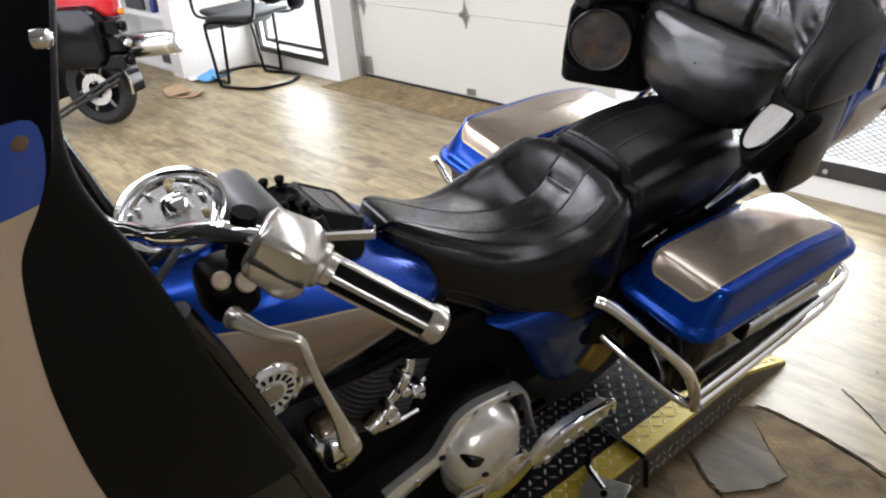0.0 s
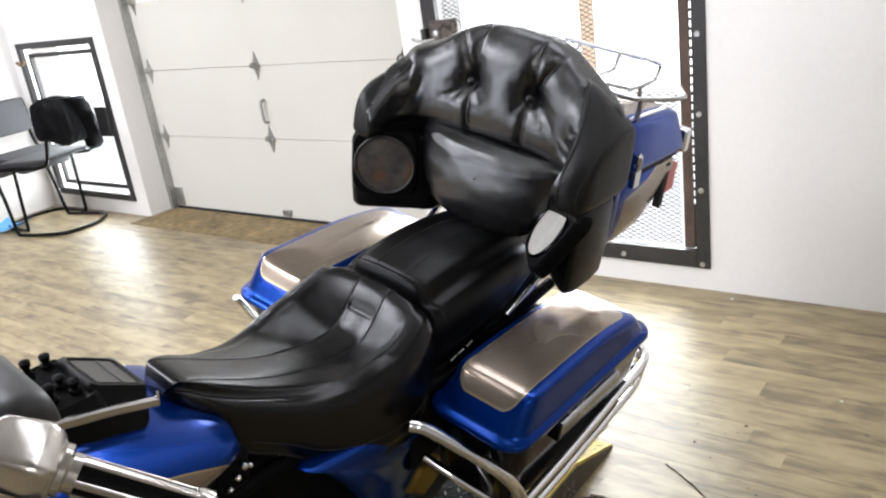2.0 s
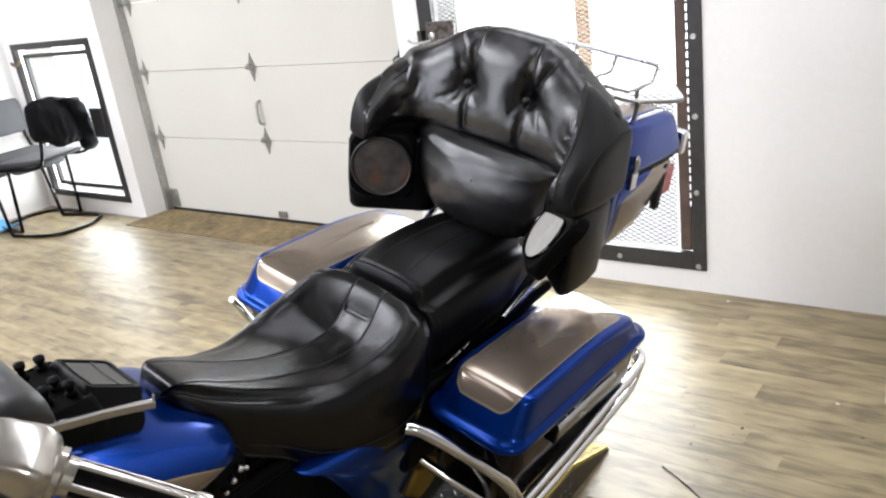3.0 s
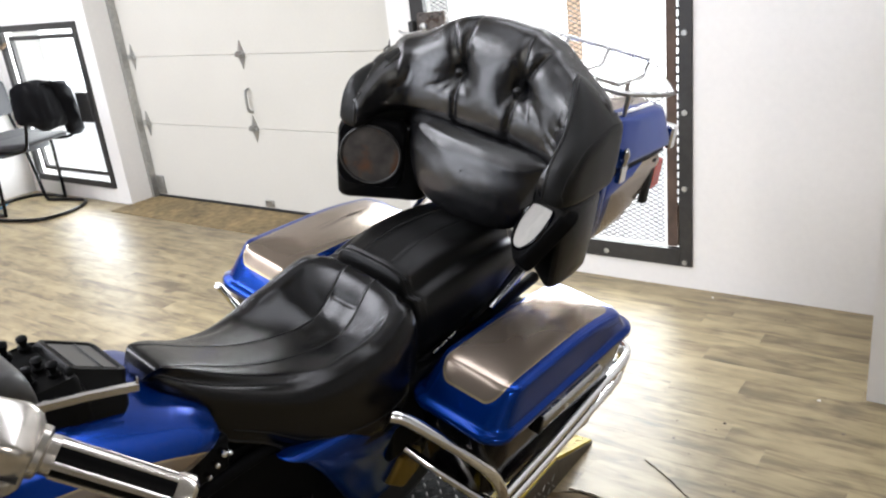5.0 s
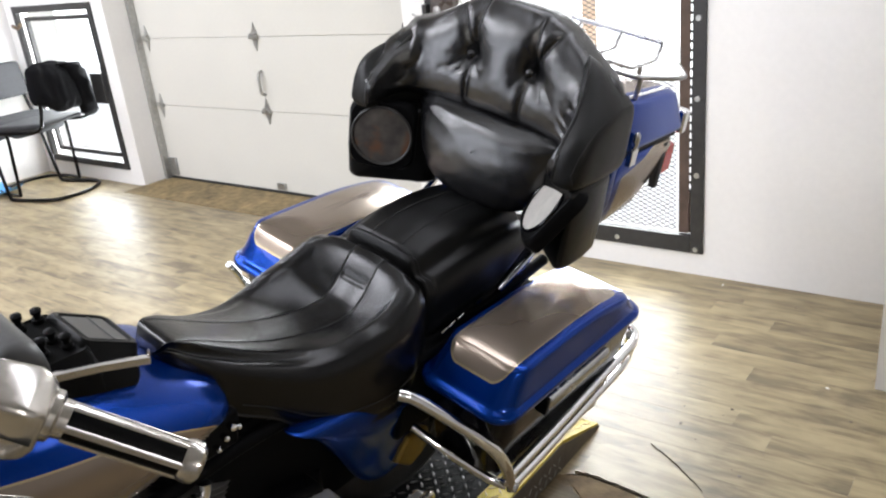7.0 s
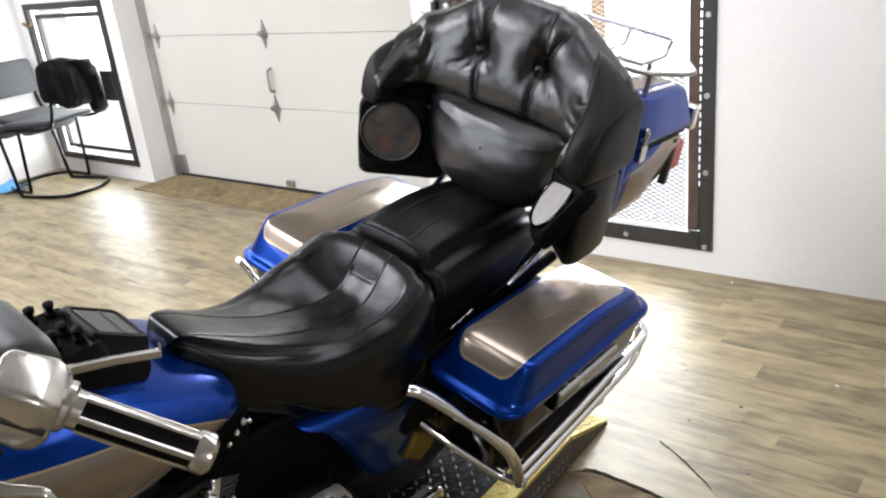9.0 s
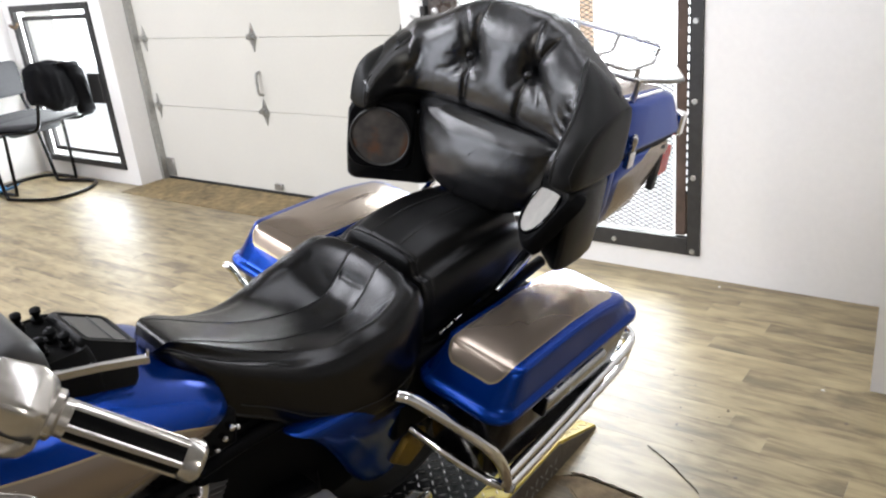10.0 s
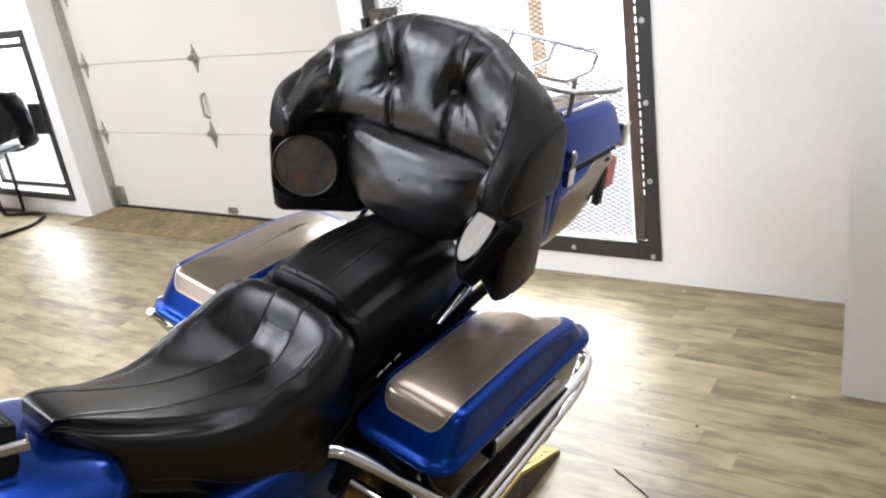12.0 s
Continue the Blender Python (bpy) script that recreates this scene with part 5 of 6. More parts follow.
def fairing():
    zs = [0.90, 0.965, 1.08, 1.2, 1.30, 1.345, 1.385, 1.43, 1.50, 1.58]
    yo = [-0.90, -0.925, -0.945, -0.955, -0.95, -0.945, -0.912, -0.902, -0.886, -0.87]
    yi = [-0.71, -0.734, -0.78, -0.82, -0.85, -0.872, -0.886, -0.89, -0.876, -0.862]
    rows = []
    for z, a, b in zip(zs, yo, yi):
        x = 0.385
        rows.append([(x + 0.004, a, z), (x, b - 0.012, z), (x - 0.008, b, z), (x - 0.02, b - 0.006, z), (x - 0.045, b - 0.06, z), (0.2, -1.02, z), (0, -1.05, z), (-0.2, -1.02, z), (-x + 0.045, b - 0.06, z), (-x + 0.02, b - 0.006, z), (-x + 0.008, b, z), (-x, b - 0.012, z), (-x - 0.004, a, z)])
    f = part("fairing", loft(rows, closed=False), M_INNER, bike, "fork-mounted batwing fairing, black inside", sub=2)
    rows = []
    for z, a in zip(zs[:7] + [1.455], yo[:8]):
        x = 0.388
        rows.append([(s * xx, y, z) for s, xx, y in ((1, x, a), (1, x + 0.012, a - 0.03), (1, x + 0.02, a - 0.10), (1, x - 0.02, a - 0.24), (1, x * 0.5, -1.32), (1, 0, -1.37), (-1, x * 0.5, -1.32), (-1, x - 0.02, a - 0.24), (-1, x + 0.02, a - 0.10), (-1, x + 0.012, a - 0.03), (-1, x, a))])
    o = part("outer_shell", loft(rows, closed=False), M_FAIRING, f, "tan outer fairing shell with blue band", sub=2)
    for s in (1, -1):
        part("fairing_bolt", lathe([(0.007, -0.004), (0.007, 0.003), (0.004, 0.005), (0.001, 0.005)], (s * 0.392, -0.925, 1.437), (s, 0.25, 0.1), 16), M_RUST, o)
        part("windshield_bolt", lathe([(0.008, -0.004), (0.008, 0.003), (0.006, 0.006), (0.001, 0.008)], (s * 0.392, -0.893, 1.508), (s * 0.6, 0.8, 0.2), 18), M_CHROME, f)
    # leg shield below, nearer the rider
    for s in (1, -1):
        rows = []
        for z, y0, y1, x in ((0.25, -0.80, -0.52, 0.27), (0.45, -0.80, -0.56, 0.31), (0.60, -0.80, -0.605, 0.335), (0.75, -0.86, -0.66, 0.345), (0.905, -0.90, -0.712, 0.355), (1.086, -0.93, -0.775, 0.362), (1.19, -0.95, -0.818, 0.362)):
            rows.append([(s * (x + 0.01), y0, z), (s * (x + 0.012), (y0 + y1) / 2, z), (s * x, y1, z), (s * (x - 0.02), y1 - 0.005, z), (s * (x - 0.04), (y0 + y1) / 2, z), (s * (x - 0.03), y0, z)])
        part("shield_edge", tube([(s * (r[2][0] * s - 0.012), r[2][1] - 0.004, r[2][2]) for r in rows], 0.015, n=14), M_SHIELD, f, "rolled black shield edge")
        part("leg_shield", loft(rows), M_SHIELD, f, "black lower leg shield", sub=1)


fairing()


def chassis():
    e = part("engine", loft([[(x, y, z) for x, y in rrect(0, -0.42, w, l, 0.06, 4)] for z, w, l in ((0.25, 0.24, 0.66), (0.35, 0.30, 0.78), (0.50, 0.28, 0.74), (0.57, 0.20, 0.56))]), M_ENGINE, bike, "black air-cooled twin engine")
    for cy, tilt in ((-0.425, 20), (-0.66, -24)):
        m = Matrix.Translation((0, cy, 0.50)) @ Matrix.Rotation(radians(-tilt), 4, "X")
        fin0 = loft([[(x, y, z) for x, y in rrect(0, 0, 0.27 - dd, 0.19 - dd, 0.05, 5)] for z, dd in ((0, 0.004), (0.0015, 0), (0.003, 0.0), (0.0045, 0.004))])
        for k in range(13):
            part("cooling_fin", xform(fin0.copy(), m @ Matrix.Translation((0, 0, 0.012 * k + 0.03))), M_FIN, e)
        fin0.free()
        part("barrel", xform(lathe([(0.07, 0), (0.07, 0.21)], (0, 0, 0), (0, 0, 1)), m), M_ENGINE, e)
        part("rocker_box", xform(loft([[(x, y, z) for x, y in rrect(0, 0, w, l, 0.03, 4)] for z, w, l in ((0.19, 0.22, 0.15), (0.215, 0.23, 0.16), (0.235, 0.2, 0.13))]), m), M_ENGINE, e, "black rocker box")
    # chrome linkage in front of the barrels
    part("linkage", tube([(0.165, -0.445, 0.592), (0.16, -0.42, 0.622), (0.16, -0.395, 0.65), (0.16, -0.372, 0.69), (0.155, -0.368, 0.712)], 0.009, radii=[0.014, 0.010, 0.015, 0.009, 0.012]), M_CHROME, e)
    part("linkage_rod", tube([(0.165, -0.455, 0.572), (0.165, -0.40, 0.565), (0.16, -0.345, 0.56)], 0.005, n=8), M_CHROME, e)
    for y, z, l, h, a in ((-0.452, 0.604, 0.020, 0.015, 0.5), (-0.425, 0.622, 0.018, 0.013, 0.9), (-0.415, 0.598, 0.016, 0.011, 0.2), (-0.397, 0.684, 0.011, 0.019, -0.4), (-0.362, 0.640, 0.016, 0.010, 0.3), (-0.39, 0.655, 0.012, 0.014, 0.9)):
        part("linkage_block", xform(loft([[(x, yy, zz) for yy, zz in rrect(0, 0, 2 * l * k, 2 * h * k, 0.006 * k, 3)] for x, k in ((-0.014, 1.0), (0.010, 1.0), (0.016, 0.8), (0.018, 0.5))]), Matrix.Translation((0.168, y, z)) @ Matrix.Rotation(a, 4, "X")), M_CHROME, e)
    part("linkage_bolt", disc((0.186, -0.362, 0.640), (1, 0, 0), 0.007, 0.008, n=14), M_STEEL, e)
    part("shift_arm", tube([(0.16, -0.39, 0.645), (0.165, -0.355, 0.643), (0.162, -0.338, 0.645)], 0.007, n=10), M_CHROME, e)
    for y, z, r in ((-0.312, 0.806, 0.0065), (-0.30, 0.800, 0.005), (-0.326, 0.79, 0.006), (-0.342, 0.775, 0.005)):
        part("chrome_bolt", lathe([(r, -0.01), (r, 0.006), (r * 0.8, 0.010), (r * 0.3, 0.012)], (0.16, y, z), (1, -0.2, 0.3), 14), M_CHROME, e)
    part("bolt_plate", box(0.13, 0.152, -0.36, -0.29, 0.75, 0.825), M_ENGINE, e, bevel=0.006)
    # horn
    hm = Matrix.Translation((0.205, -0.55, 0.64)) @ Matrix.Rotation(radians(12), 4, "X")
    ho = part("horn_cover", xform(loft([[(x, y, z) for y, z in rrect(0, 0, l, hh, 0.03, 5)] for x, l, hh in ((-0.06, 0.075, 0.085), (0.0, 0.08, 0.095), (0.02, 0.062, 0.075), (0.025, 0.04, 0.05))]), hm), M_CHROME, bike, "chrome horn cover", angle=50)
    # primary cover: flat flange, bulged housing and derby cover
    out = [(-0.62, 0.36), (-0.58, 0.44), (-0.46, 0.46), (-0.36, 0.475), (-0.25, 0.55), (-0.19, 0.56), (-0.10, 0.53), (-0.045, 0.42), (-0.03, 0.27), (-0.06, 0.19), (-0.16, 0.16), (-0.45, 0.19), (-0.58, 0.25)]
    cy, cz = -0.28, 0.36
    rings = []
    for x, k in ((0.10, 0.95), (0.165, 0.95), (0.172, 0.92)):
        rings.append([(x, cy + (y - cy) * k, cz + (z - cz) * k) for y, z in out])
    pc = part("primary_cover", loft(rings), M_ENGINE, e, "black primary case with polished flange", bevel=0.004)
    for path, wa, wb in (([(-0.423, 0.363), (-0.361, 0.385), (-0.306, 0.405), (-0.282, 0.438), (-0.254, 0.485), (-0.22, 0.501), (-0.178, 0.501), (-0.133, 0.498), (-0.095, 0.487)], 0.026, 0.009), ([(-0.092, 0.489), (-0.073, 0.46), (-0.047, 0.388), (-0.011, 0.291)], 0.006, 0.003)):
        sp = spline([(0, y, z) for y, z in path], 5)
        rr = []
        for i, p in enumerate(sp):
            dd = (sp[min(i + 1, len(sp) - 1)] - sp[max(i - 1, 0)]).normalized()
            w = Vector((0, -dd.z, dd.y)) * (wa + (wb - wa) * i / (len(sp) - 1))
            rr.append([(x, p.y + sg * w.y, p.z + sg * w.z) for x, sg in ((0.168, -1), (0.190, -1), (0.194, -0.7), (0.194, 0.7), (0.190, 1), (0.168, 1))])
        part("flange", loft(rr), M_ALU, pc, "polished aluminium flange")
    bul = [(-0.302, 0.369), (-0.298, 0.421), (-0.268, 0.465), (-0.222, 0.485), (-0.175, 0.498), (-0.117, 0.477), (-0.099, 0.435), (-0.087, 0.335), (-0.075, 0.236), (-0.125, 0.201), (-0.2, 0.208), (-0.275, 0.269)]
    cy, cz = -0.187, 0.367
    rings = []
    for x, k in ((0.175, 1.0), (0.195, 0.985), (0.213, 0.93), (0.231, 0.82), (0.244, 0.64), (0.251, 0.4), (0.253, 0.15)):
        rings.append([(x, cy + (y - cy) * k, cz + (z - cz) * k) for y, z in bul])
    part("primary_bulge", loft(rings), M_ALU, pc, "chrome bulged clutch housing", sub=2)
    part("derby_cover", lathe([(0.075, 0), (0.075, 0.012), (0.068, 0.018), (0.001, 0.022)], (0.238, -0.145, 0.29), (1, 0, 0), 40), M_CHROME, pc, "round chrome derby cover")
    for y, z in ((-0.361, 0.385), (-0.282, 0.438), (-0.22, 0.501), (-0.133, 0.498)):
        part("cover_bolt", disc((0.192, y, z), (1, 0, 0), 0.009, 0.008, n=14), M_CHROME, pc)
    for x1, y, z, a, b in ((0.2455, -0.248, 0.418, 0.030, 0.013), (0.197, -0.299, 0.418, 0.010, 0.007), (0.2545, -0.226, 0.372, 0.010, 0.006), (0.2365, -0.120, 0.402, 0.006, 0.005)):
        slot = [(x, y + a * k * math.cos(t) * 0.85 + b * k * math.sin(t) * 0.5, z - a * k * math.cos(t) * 0.5 + b * k * math.sin(t) * 0.85) for x, k in ((0.18, 1), (x1, 1), (x1 + 0.0015, 0.9)) for t in np.linspace(0, 2 * math.pi, 20, endpoint=False)]
        part("cover_slot", loft([slot[:20], slot[20:40], slot[40:]]), M_GLOSSBLACK, pc, "black recessed slot")
    part("shift_lever", tube([(0.20, -0.62, 0.30), (0.24, -0.45, 0.26), (0.25, -0.30, 0.33), (0.27, -0.24, 0.36)], 0.009), M_CHROME, bike, "chrome shift lever")
    # side cover and black inner bodywork
    pl = [(-0.215, 0.715), (-0.10, 0.69), (0.0, 0.675), (0.17, 0.635), (0.265, 0.58), (0.275, 0.50), (0.255, 0.43), (0.17, 0.37), (0.10, 0.365), (0.035, 0.395), (-0.02, 0.49), (-0.10, 0.62), (-0.17, 0.70)]
    for s in (1, -1):
        rings = []
        for x, k in ((0.12, 1.0), (0.165, 1.0), (0.180, 0.95), (0.186, 0.82), (0.188, 0.5)):
            rings.append([(s * (x - (0.05 if z < 0.55 else 0) * 0.4), 0.08 + (y - 0.08) * k, 0.56 + (z - 0.56) * k) for y, z in pl])
        sc = part("side_cover", loft(rings), M_BLUE, bike, "glossy blue side cover", sub=2)
        part("emblem", loft([[(s * x, 0.175 + (y - 0.175) * k, 0.428 + (z - 0.428) * k) for y, z in ((0.112, 0.425), (0.15, 0.478), (0.222, 0.472), (0.236, 0.43), (0.215, 0.40), (0.165, 0.378))] for x, k in ((0.150, 1.0), (0.176, 1.0), (0.182, 0.86))]), M_GOLD, sc, "dark yellow emblem", bevel=0.003)
    part("battery_box", loft([[(x, y, z) for x, y in rrect(0, -0.02, w, l, 0.04, 4)] for z, w, l in ((0.36, 0.2, 0.5), (0.46, 0.24, 0.62), (0.66, 0.25, 0.66), (0.72, 0.2, 0.5))]), M_ENGINE, bike, "black battery box")
    for s in (1, -1):
        fr = part("frame_tube", tube([(s * 0.06, -0.98, 0.88), (s * 0.10, -0.9, 0.75), (s * 0.12, -0.5, 0.70), (s * 0.12, -0.2, 0.70), (s * 0.13, 0.1, 0.67), (s * 0.155, 0.25, 0.70), (s * 0.165, 0.45, 0.72), (s * 0.165, 0.65, 0.74)], 0.015), M_ENGINE, bike, "black frame tube")
        for y in (0.245, 0.27, 0.30, 0.365):
            part("chrome_stud", tube([(s * 0.172, y - 0.008, 0.722 + (y - 0.245) * 0.2), (s * 0.172, y + 0.012, 0.728 + (y - 0.245) * 0.2)], 0.004, n=8, curved=False), M_CHROME, fr)
        part("down_tube", tube([(s * 0.06, -0.98, 0.85), (s * 0.09, -0.92, 0.55), (s * 0.10, -0.85, 0.28), (s * 0.11, -0.6, 0.23), (s * 0.11, 0.1, 0.25)], 0.016), M_GLOSSBLACK, bike, "black frame down tube")
        part("shock", tube([(s * 0.16, 0.20, 0.40), (s * 0.165, 0.33, 0.70)], 0.022, curved=False), M_GLOSSBLACK, bike, "black shock absorber")
        part("trunk_bracket", tube([(s * 0.17, 0.45, 0.74), (s * 0.18, 0.55, 0.80), (s * 0.18, 0.66, 0.868)], 0.009), M_CHROME, bike, "chrome trunk bracket")
    for s in (1, -1):
        for x0, x1, y0, y1, z0, z1 in ((0.12, 0.186, 0.10, 0.60, 0.50, 0.705), (0.11, 0.150, 0.40, 0.62, 0.70, 0.83)):
            part("inner_panel", box(min(s * x0, s * x1), max(s * x0, s * x1), y0, y1, z0, z1), M_ENGINE, bike, "black inner fender panel", bevel=0.01)
    part("seat_pan", loft([[(x, y, z) for x, y in rrect(0, 0.40, w, l, 0.04, 4)] for z, w, l in ((0.66, 0.26, 0.42), (0.74, 0.28, 0.46), (0.82, 0.27, 0.44))]), M_ENGINE, bike, "black passenger seat pan")
    part("rear_fender", loft([[(x, 0.32 + r * math.cos(a), 0.42 + r * math.sin(a)) for x, r in ((-0.10, 0.30), (-0.085, 0.345), (0, 0.36), (0.085, 0.345), (0.10, 0.30))] for a in np.linspace(-0.4, 2.6, 24)], closed=False), M_BLUE, bike, "blue rear fender")
    part("front_fender", loft([[(x, -1.29 + r * math.cos(a), 0.452 + r * math.sin(a)) for x, r in ((-0.08, 0.28), (-0.075, 0.34), (0, 0.355), (0.075, 0.34), (0.08, 0.28))] for a in np.linspace(-0.2, 3.0, 24)], closed=False), M_BLUE, bike, "blue front fender")
    for s in (1, -1):
        part("fork_leg", tube([(s * 0.10, -1.29, 0.46), (s * 0.10, -1.02, 1.05)], 0.027, curved=False), M_CHROME, bike, "chrome fork leg")
    for y in (0.32, -1.29):
        z0 = 0.094 + 0.318
        w = part("wheel", lathe([(0.03, -0.06), (0.19, -0.03), (0.215, -0.04), (0.215, 0.04), (0.19, 0.03), (0.03, 0.06)], (0, y, z0), (1, 0, 0), 36), M_STEEL, bike, "cast alloy wheel")
        part("tyre", lathe([(0.21, -0.05), (0.26, -0.065), (0.295, -0.055), (0.312, -0.03), (0.318, 0), (0.312, 0.03), (0.295, 0.055), (0.26, 0.065), (0.21, 0.05)], (0, y, z0), (1, 0, 0), 48, hollow=True), M_RUBBER, w, "black tyre")
    # passenger floorboard standing on edge
    fb = part("floorboard", loft([[(x + (z - 0.33) * 0.25, y, z) for y, z in ((-0.075, 0.27), (-0.09, 0.35), (-0.082, 0.41), (-0.04, 0.435), (0.08, 0.435), (0.115, 0.40), (0.14, 0.33), (0.10, 0.315), (0.03, 0.30), (-0.03, 0.275))] for x in (0.240, 0.262, 0.268)]), M_ALU, bike, "scuffed chrome passenger floorboard", bevel=0.005)
    part("board_edge", tube([(0.288, -0.086, 0.40), (0.296, -0.045, 0.438), (0.296, 0.08, 0.438), (0.284, 0.12, 0.39)], 0.008), M_CHROME, fb)
    for y, z in ((-0.045, 0.30), (0.0, 0.335), (0.095, 0.345), (0.03, 0.36)):
        part("board_bolt", disc((0.262 + (z - 0.33) * 0.25, y, z), (1, 0, 0.0), 0.011, 0.012, n=14), M_CHROME, fb)
    part("side_stand", tube([(0.14, -0.45, 0.30), (0.25, -0.30, 0.13), (0.285, -0.25, 0.02)], 0.013), M_GLOSSBLACK, bike, "black side stand")


M_GOLD = mat("dark_gold", (0.2, 0.125, 0.018), 0.45, 0.5, 0, 0.4, 20)
M_FIN = mat("machined_fin_edge", (0.11, 0.105, 0.10), 0.4, 0.6, 0, 0.3)
chassis()

# ---- chairs, second motorcycle, shelves and loose things ----
def tube_chair(m, label, wide=0.44, deep=1.0):
    """Cantilever chair; it faces its own -x, the floor loop runs back to +x."""
    c = thing("chair", label, "chair", m, group="tubular chairs by the window")
    r = 0.0125
    loop = [(0.30, -0.20, 0.86), (0.28, -0.22, 0.60), (0.22, -0.23, 0.50), (0.0, -0.23, 0.485), (-0.20, -0.23, 0.48), (-0.245, -0.23, 0.44), (-0.22, -0.235, 0.25), (-0.19, -0.24, 0.04), (-0.15, -0.24, r), (0.05, -0.24, r), (0.20, -0.21, r), (0.27, -0.10, r), (0.285, 0.0, r)]
    loop = [(x * deep if x < 0 else x, y, z) for x, y, z in loop]
    pts = loop + [(x, -y, z) for x, y, z in loop[-2::-1]]
    part("chair_frame", tube(pts, r, n=10, k=6), M_GLOSSBLACK, c, "black bent steel tube")
    rows = []
    for x, z0, z1, w in ((-0.27, 0.40, 0.44, 0.40), (-0.255, 0.44, 0.50, 0.44), (-0.20, 0.482, 0.535, 0.46), (-0.05, 0.488, 0.535, 0.46), (0.10, 0.495, 0.54, 0.45), (0.20, 0.505, 0.545, 0.43), (0.225, 0.515, 0.535, 0.40)):
        rows.append([(x * deep if x < 0 else x, y, z) for y, z in rrect(0, (z0 + z1) / 2, w, z1 - z0, 0.018, 4)])
    part("seat", loft(rows), M_FABRIC, c, "dark grey padded seat with rolled front", sub=1)
    rows = []
    for z, x, w in ((0.645, 0.274, wide - 0.03), (0.655, 0.275, wide - 0.01), (0.78, 0.290, wide), (0.89, 0.302, wide - 0.01), (0.90, 0.304, wide - 0.03)):
        rows.append([(xx, y, z) for xx, y in rrect(x, 0, 0.045, w, 0.018, 4)])
    part("backrest", loft(rows), M_FABRIC, c, "dark grey padded backrest", sub=1)
    return c


tube_chair(pose(-4.93, 3.70, 0, 0, 0, 17), "black tubular cantilever chair with a jacket over its back")
tube_chair(pose(-5.19, 3.735, 0, 0, 0, 184), "black tubular cantilever chair with padded grey backrest", 0.50, 0.55)


def jacket():
    """Cloth hung over the chair's back, one sleeve falling."""
    rings = []
    for i in range(21):
        t = i / 20
        ring = []
        for k in range(28):
            ph = 2 * math.pi * k / 28
            n1 = noise.noise((math.cos(ph) * 2.2, math.sin(ph) * 2.2, t * 5))
            n2 = noise.noise((math.cos(ph) * 6, math.sin(ph) * 6, t * 12))
            low = 0.66 + 0.015 * math.sin(9 * t) - 0.10 * t
            top = 0.955 - 0.03 * (2 * t - 1) ** 2 - 0.03 * t
            edge = math.sin(math.pi * min(0.99, max(0.04, t * 0.94 + 0.03))) ** 0.4
            w = (1 + 0.25 * n1 + 0.28 * n2) * edge
            sq = abs(math.sin(ph)) ** 0.6 * (1 if math.sin(ph) > 0 else -1)
            ring.append((0.295 + (0.06 - 0.02 * sq) * math.cos(ph) * w, -0.27 + 0.40 * t, (top + low) / 2 + (top - low) / 2 * sq * (0.8 + 0.2 * edge) * (1 + 0.08 * n2)))
        rings.append(ring)
    j = part("jacket", loft(rings), M_JACKET, None, sub=1)
    j.matrix_world = pose(-4.93, 3.70, 0, 0, 0, 17)
    rings = []
    path = spline([(0.30, 0.02, 0.91), (0.305, 0.10, 0.88), (0.30, 0.15, 0.79), (0.295, 0.18, 0.67), (0.29, 0.205, 0.56), (0.288, 0.21, 0.51)], 5)
    for i, p in enumerate(path):
        r = float(np.interp(i, [0, 6, 14, 22, 25], [0.07, 0.09, 0.085, 0.07, 0.035]))
        rings.append([(p.x + r * 0.7 * math.cos(a) * (1 + 0.3 * noise.noise((a, i * 0.4, 3.0))), p.y + r * math.sin(a) * (1 + 0.3 * noise.noise((a * 1.3, i * 0.4, 8.0))), p.z) for a in np.linspace(0, 2 * math.pi, 16, endpoint=False)])
    part("sleeve", loft(rings), M_JACKET, j, sub=1)
    return tagged(j, "black cloth jacket hung over a chair back", "jacket")


jacket()


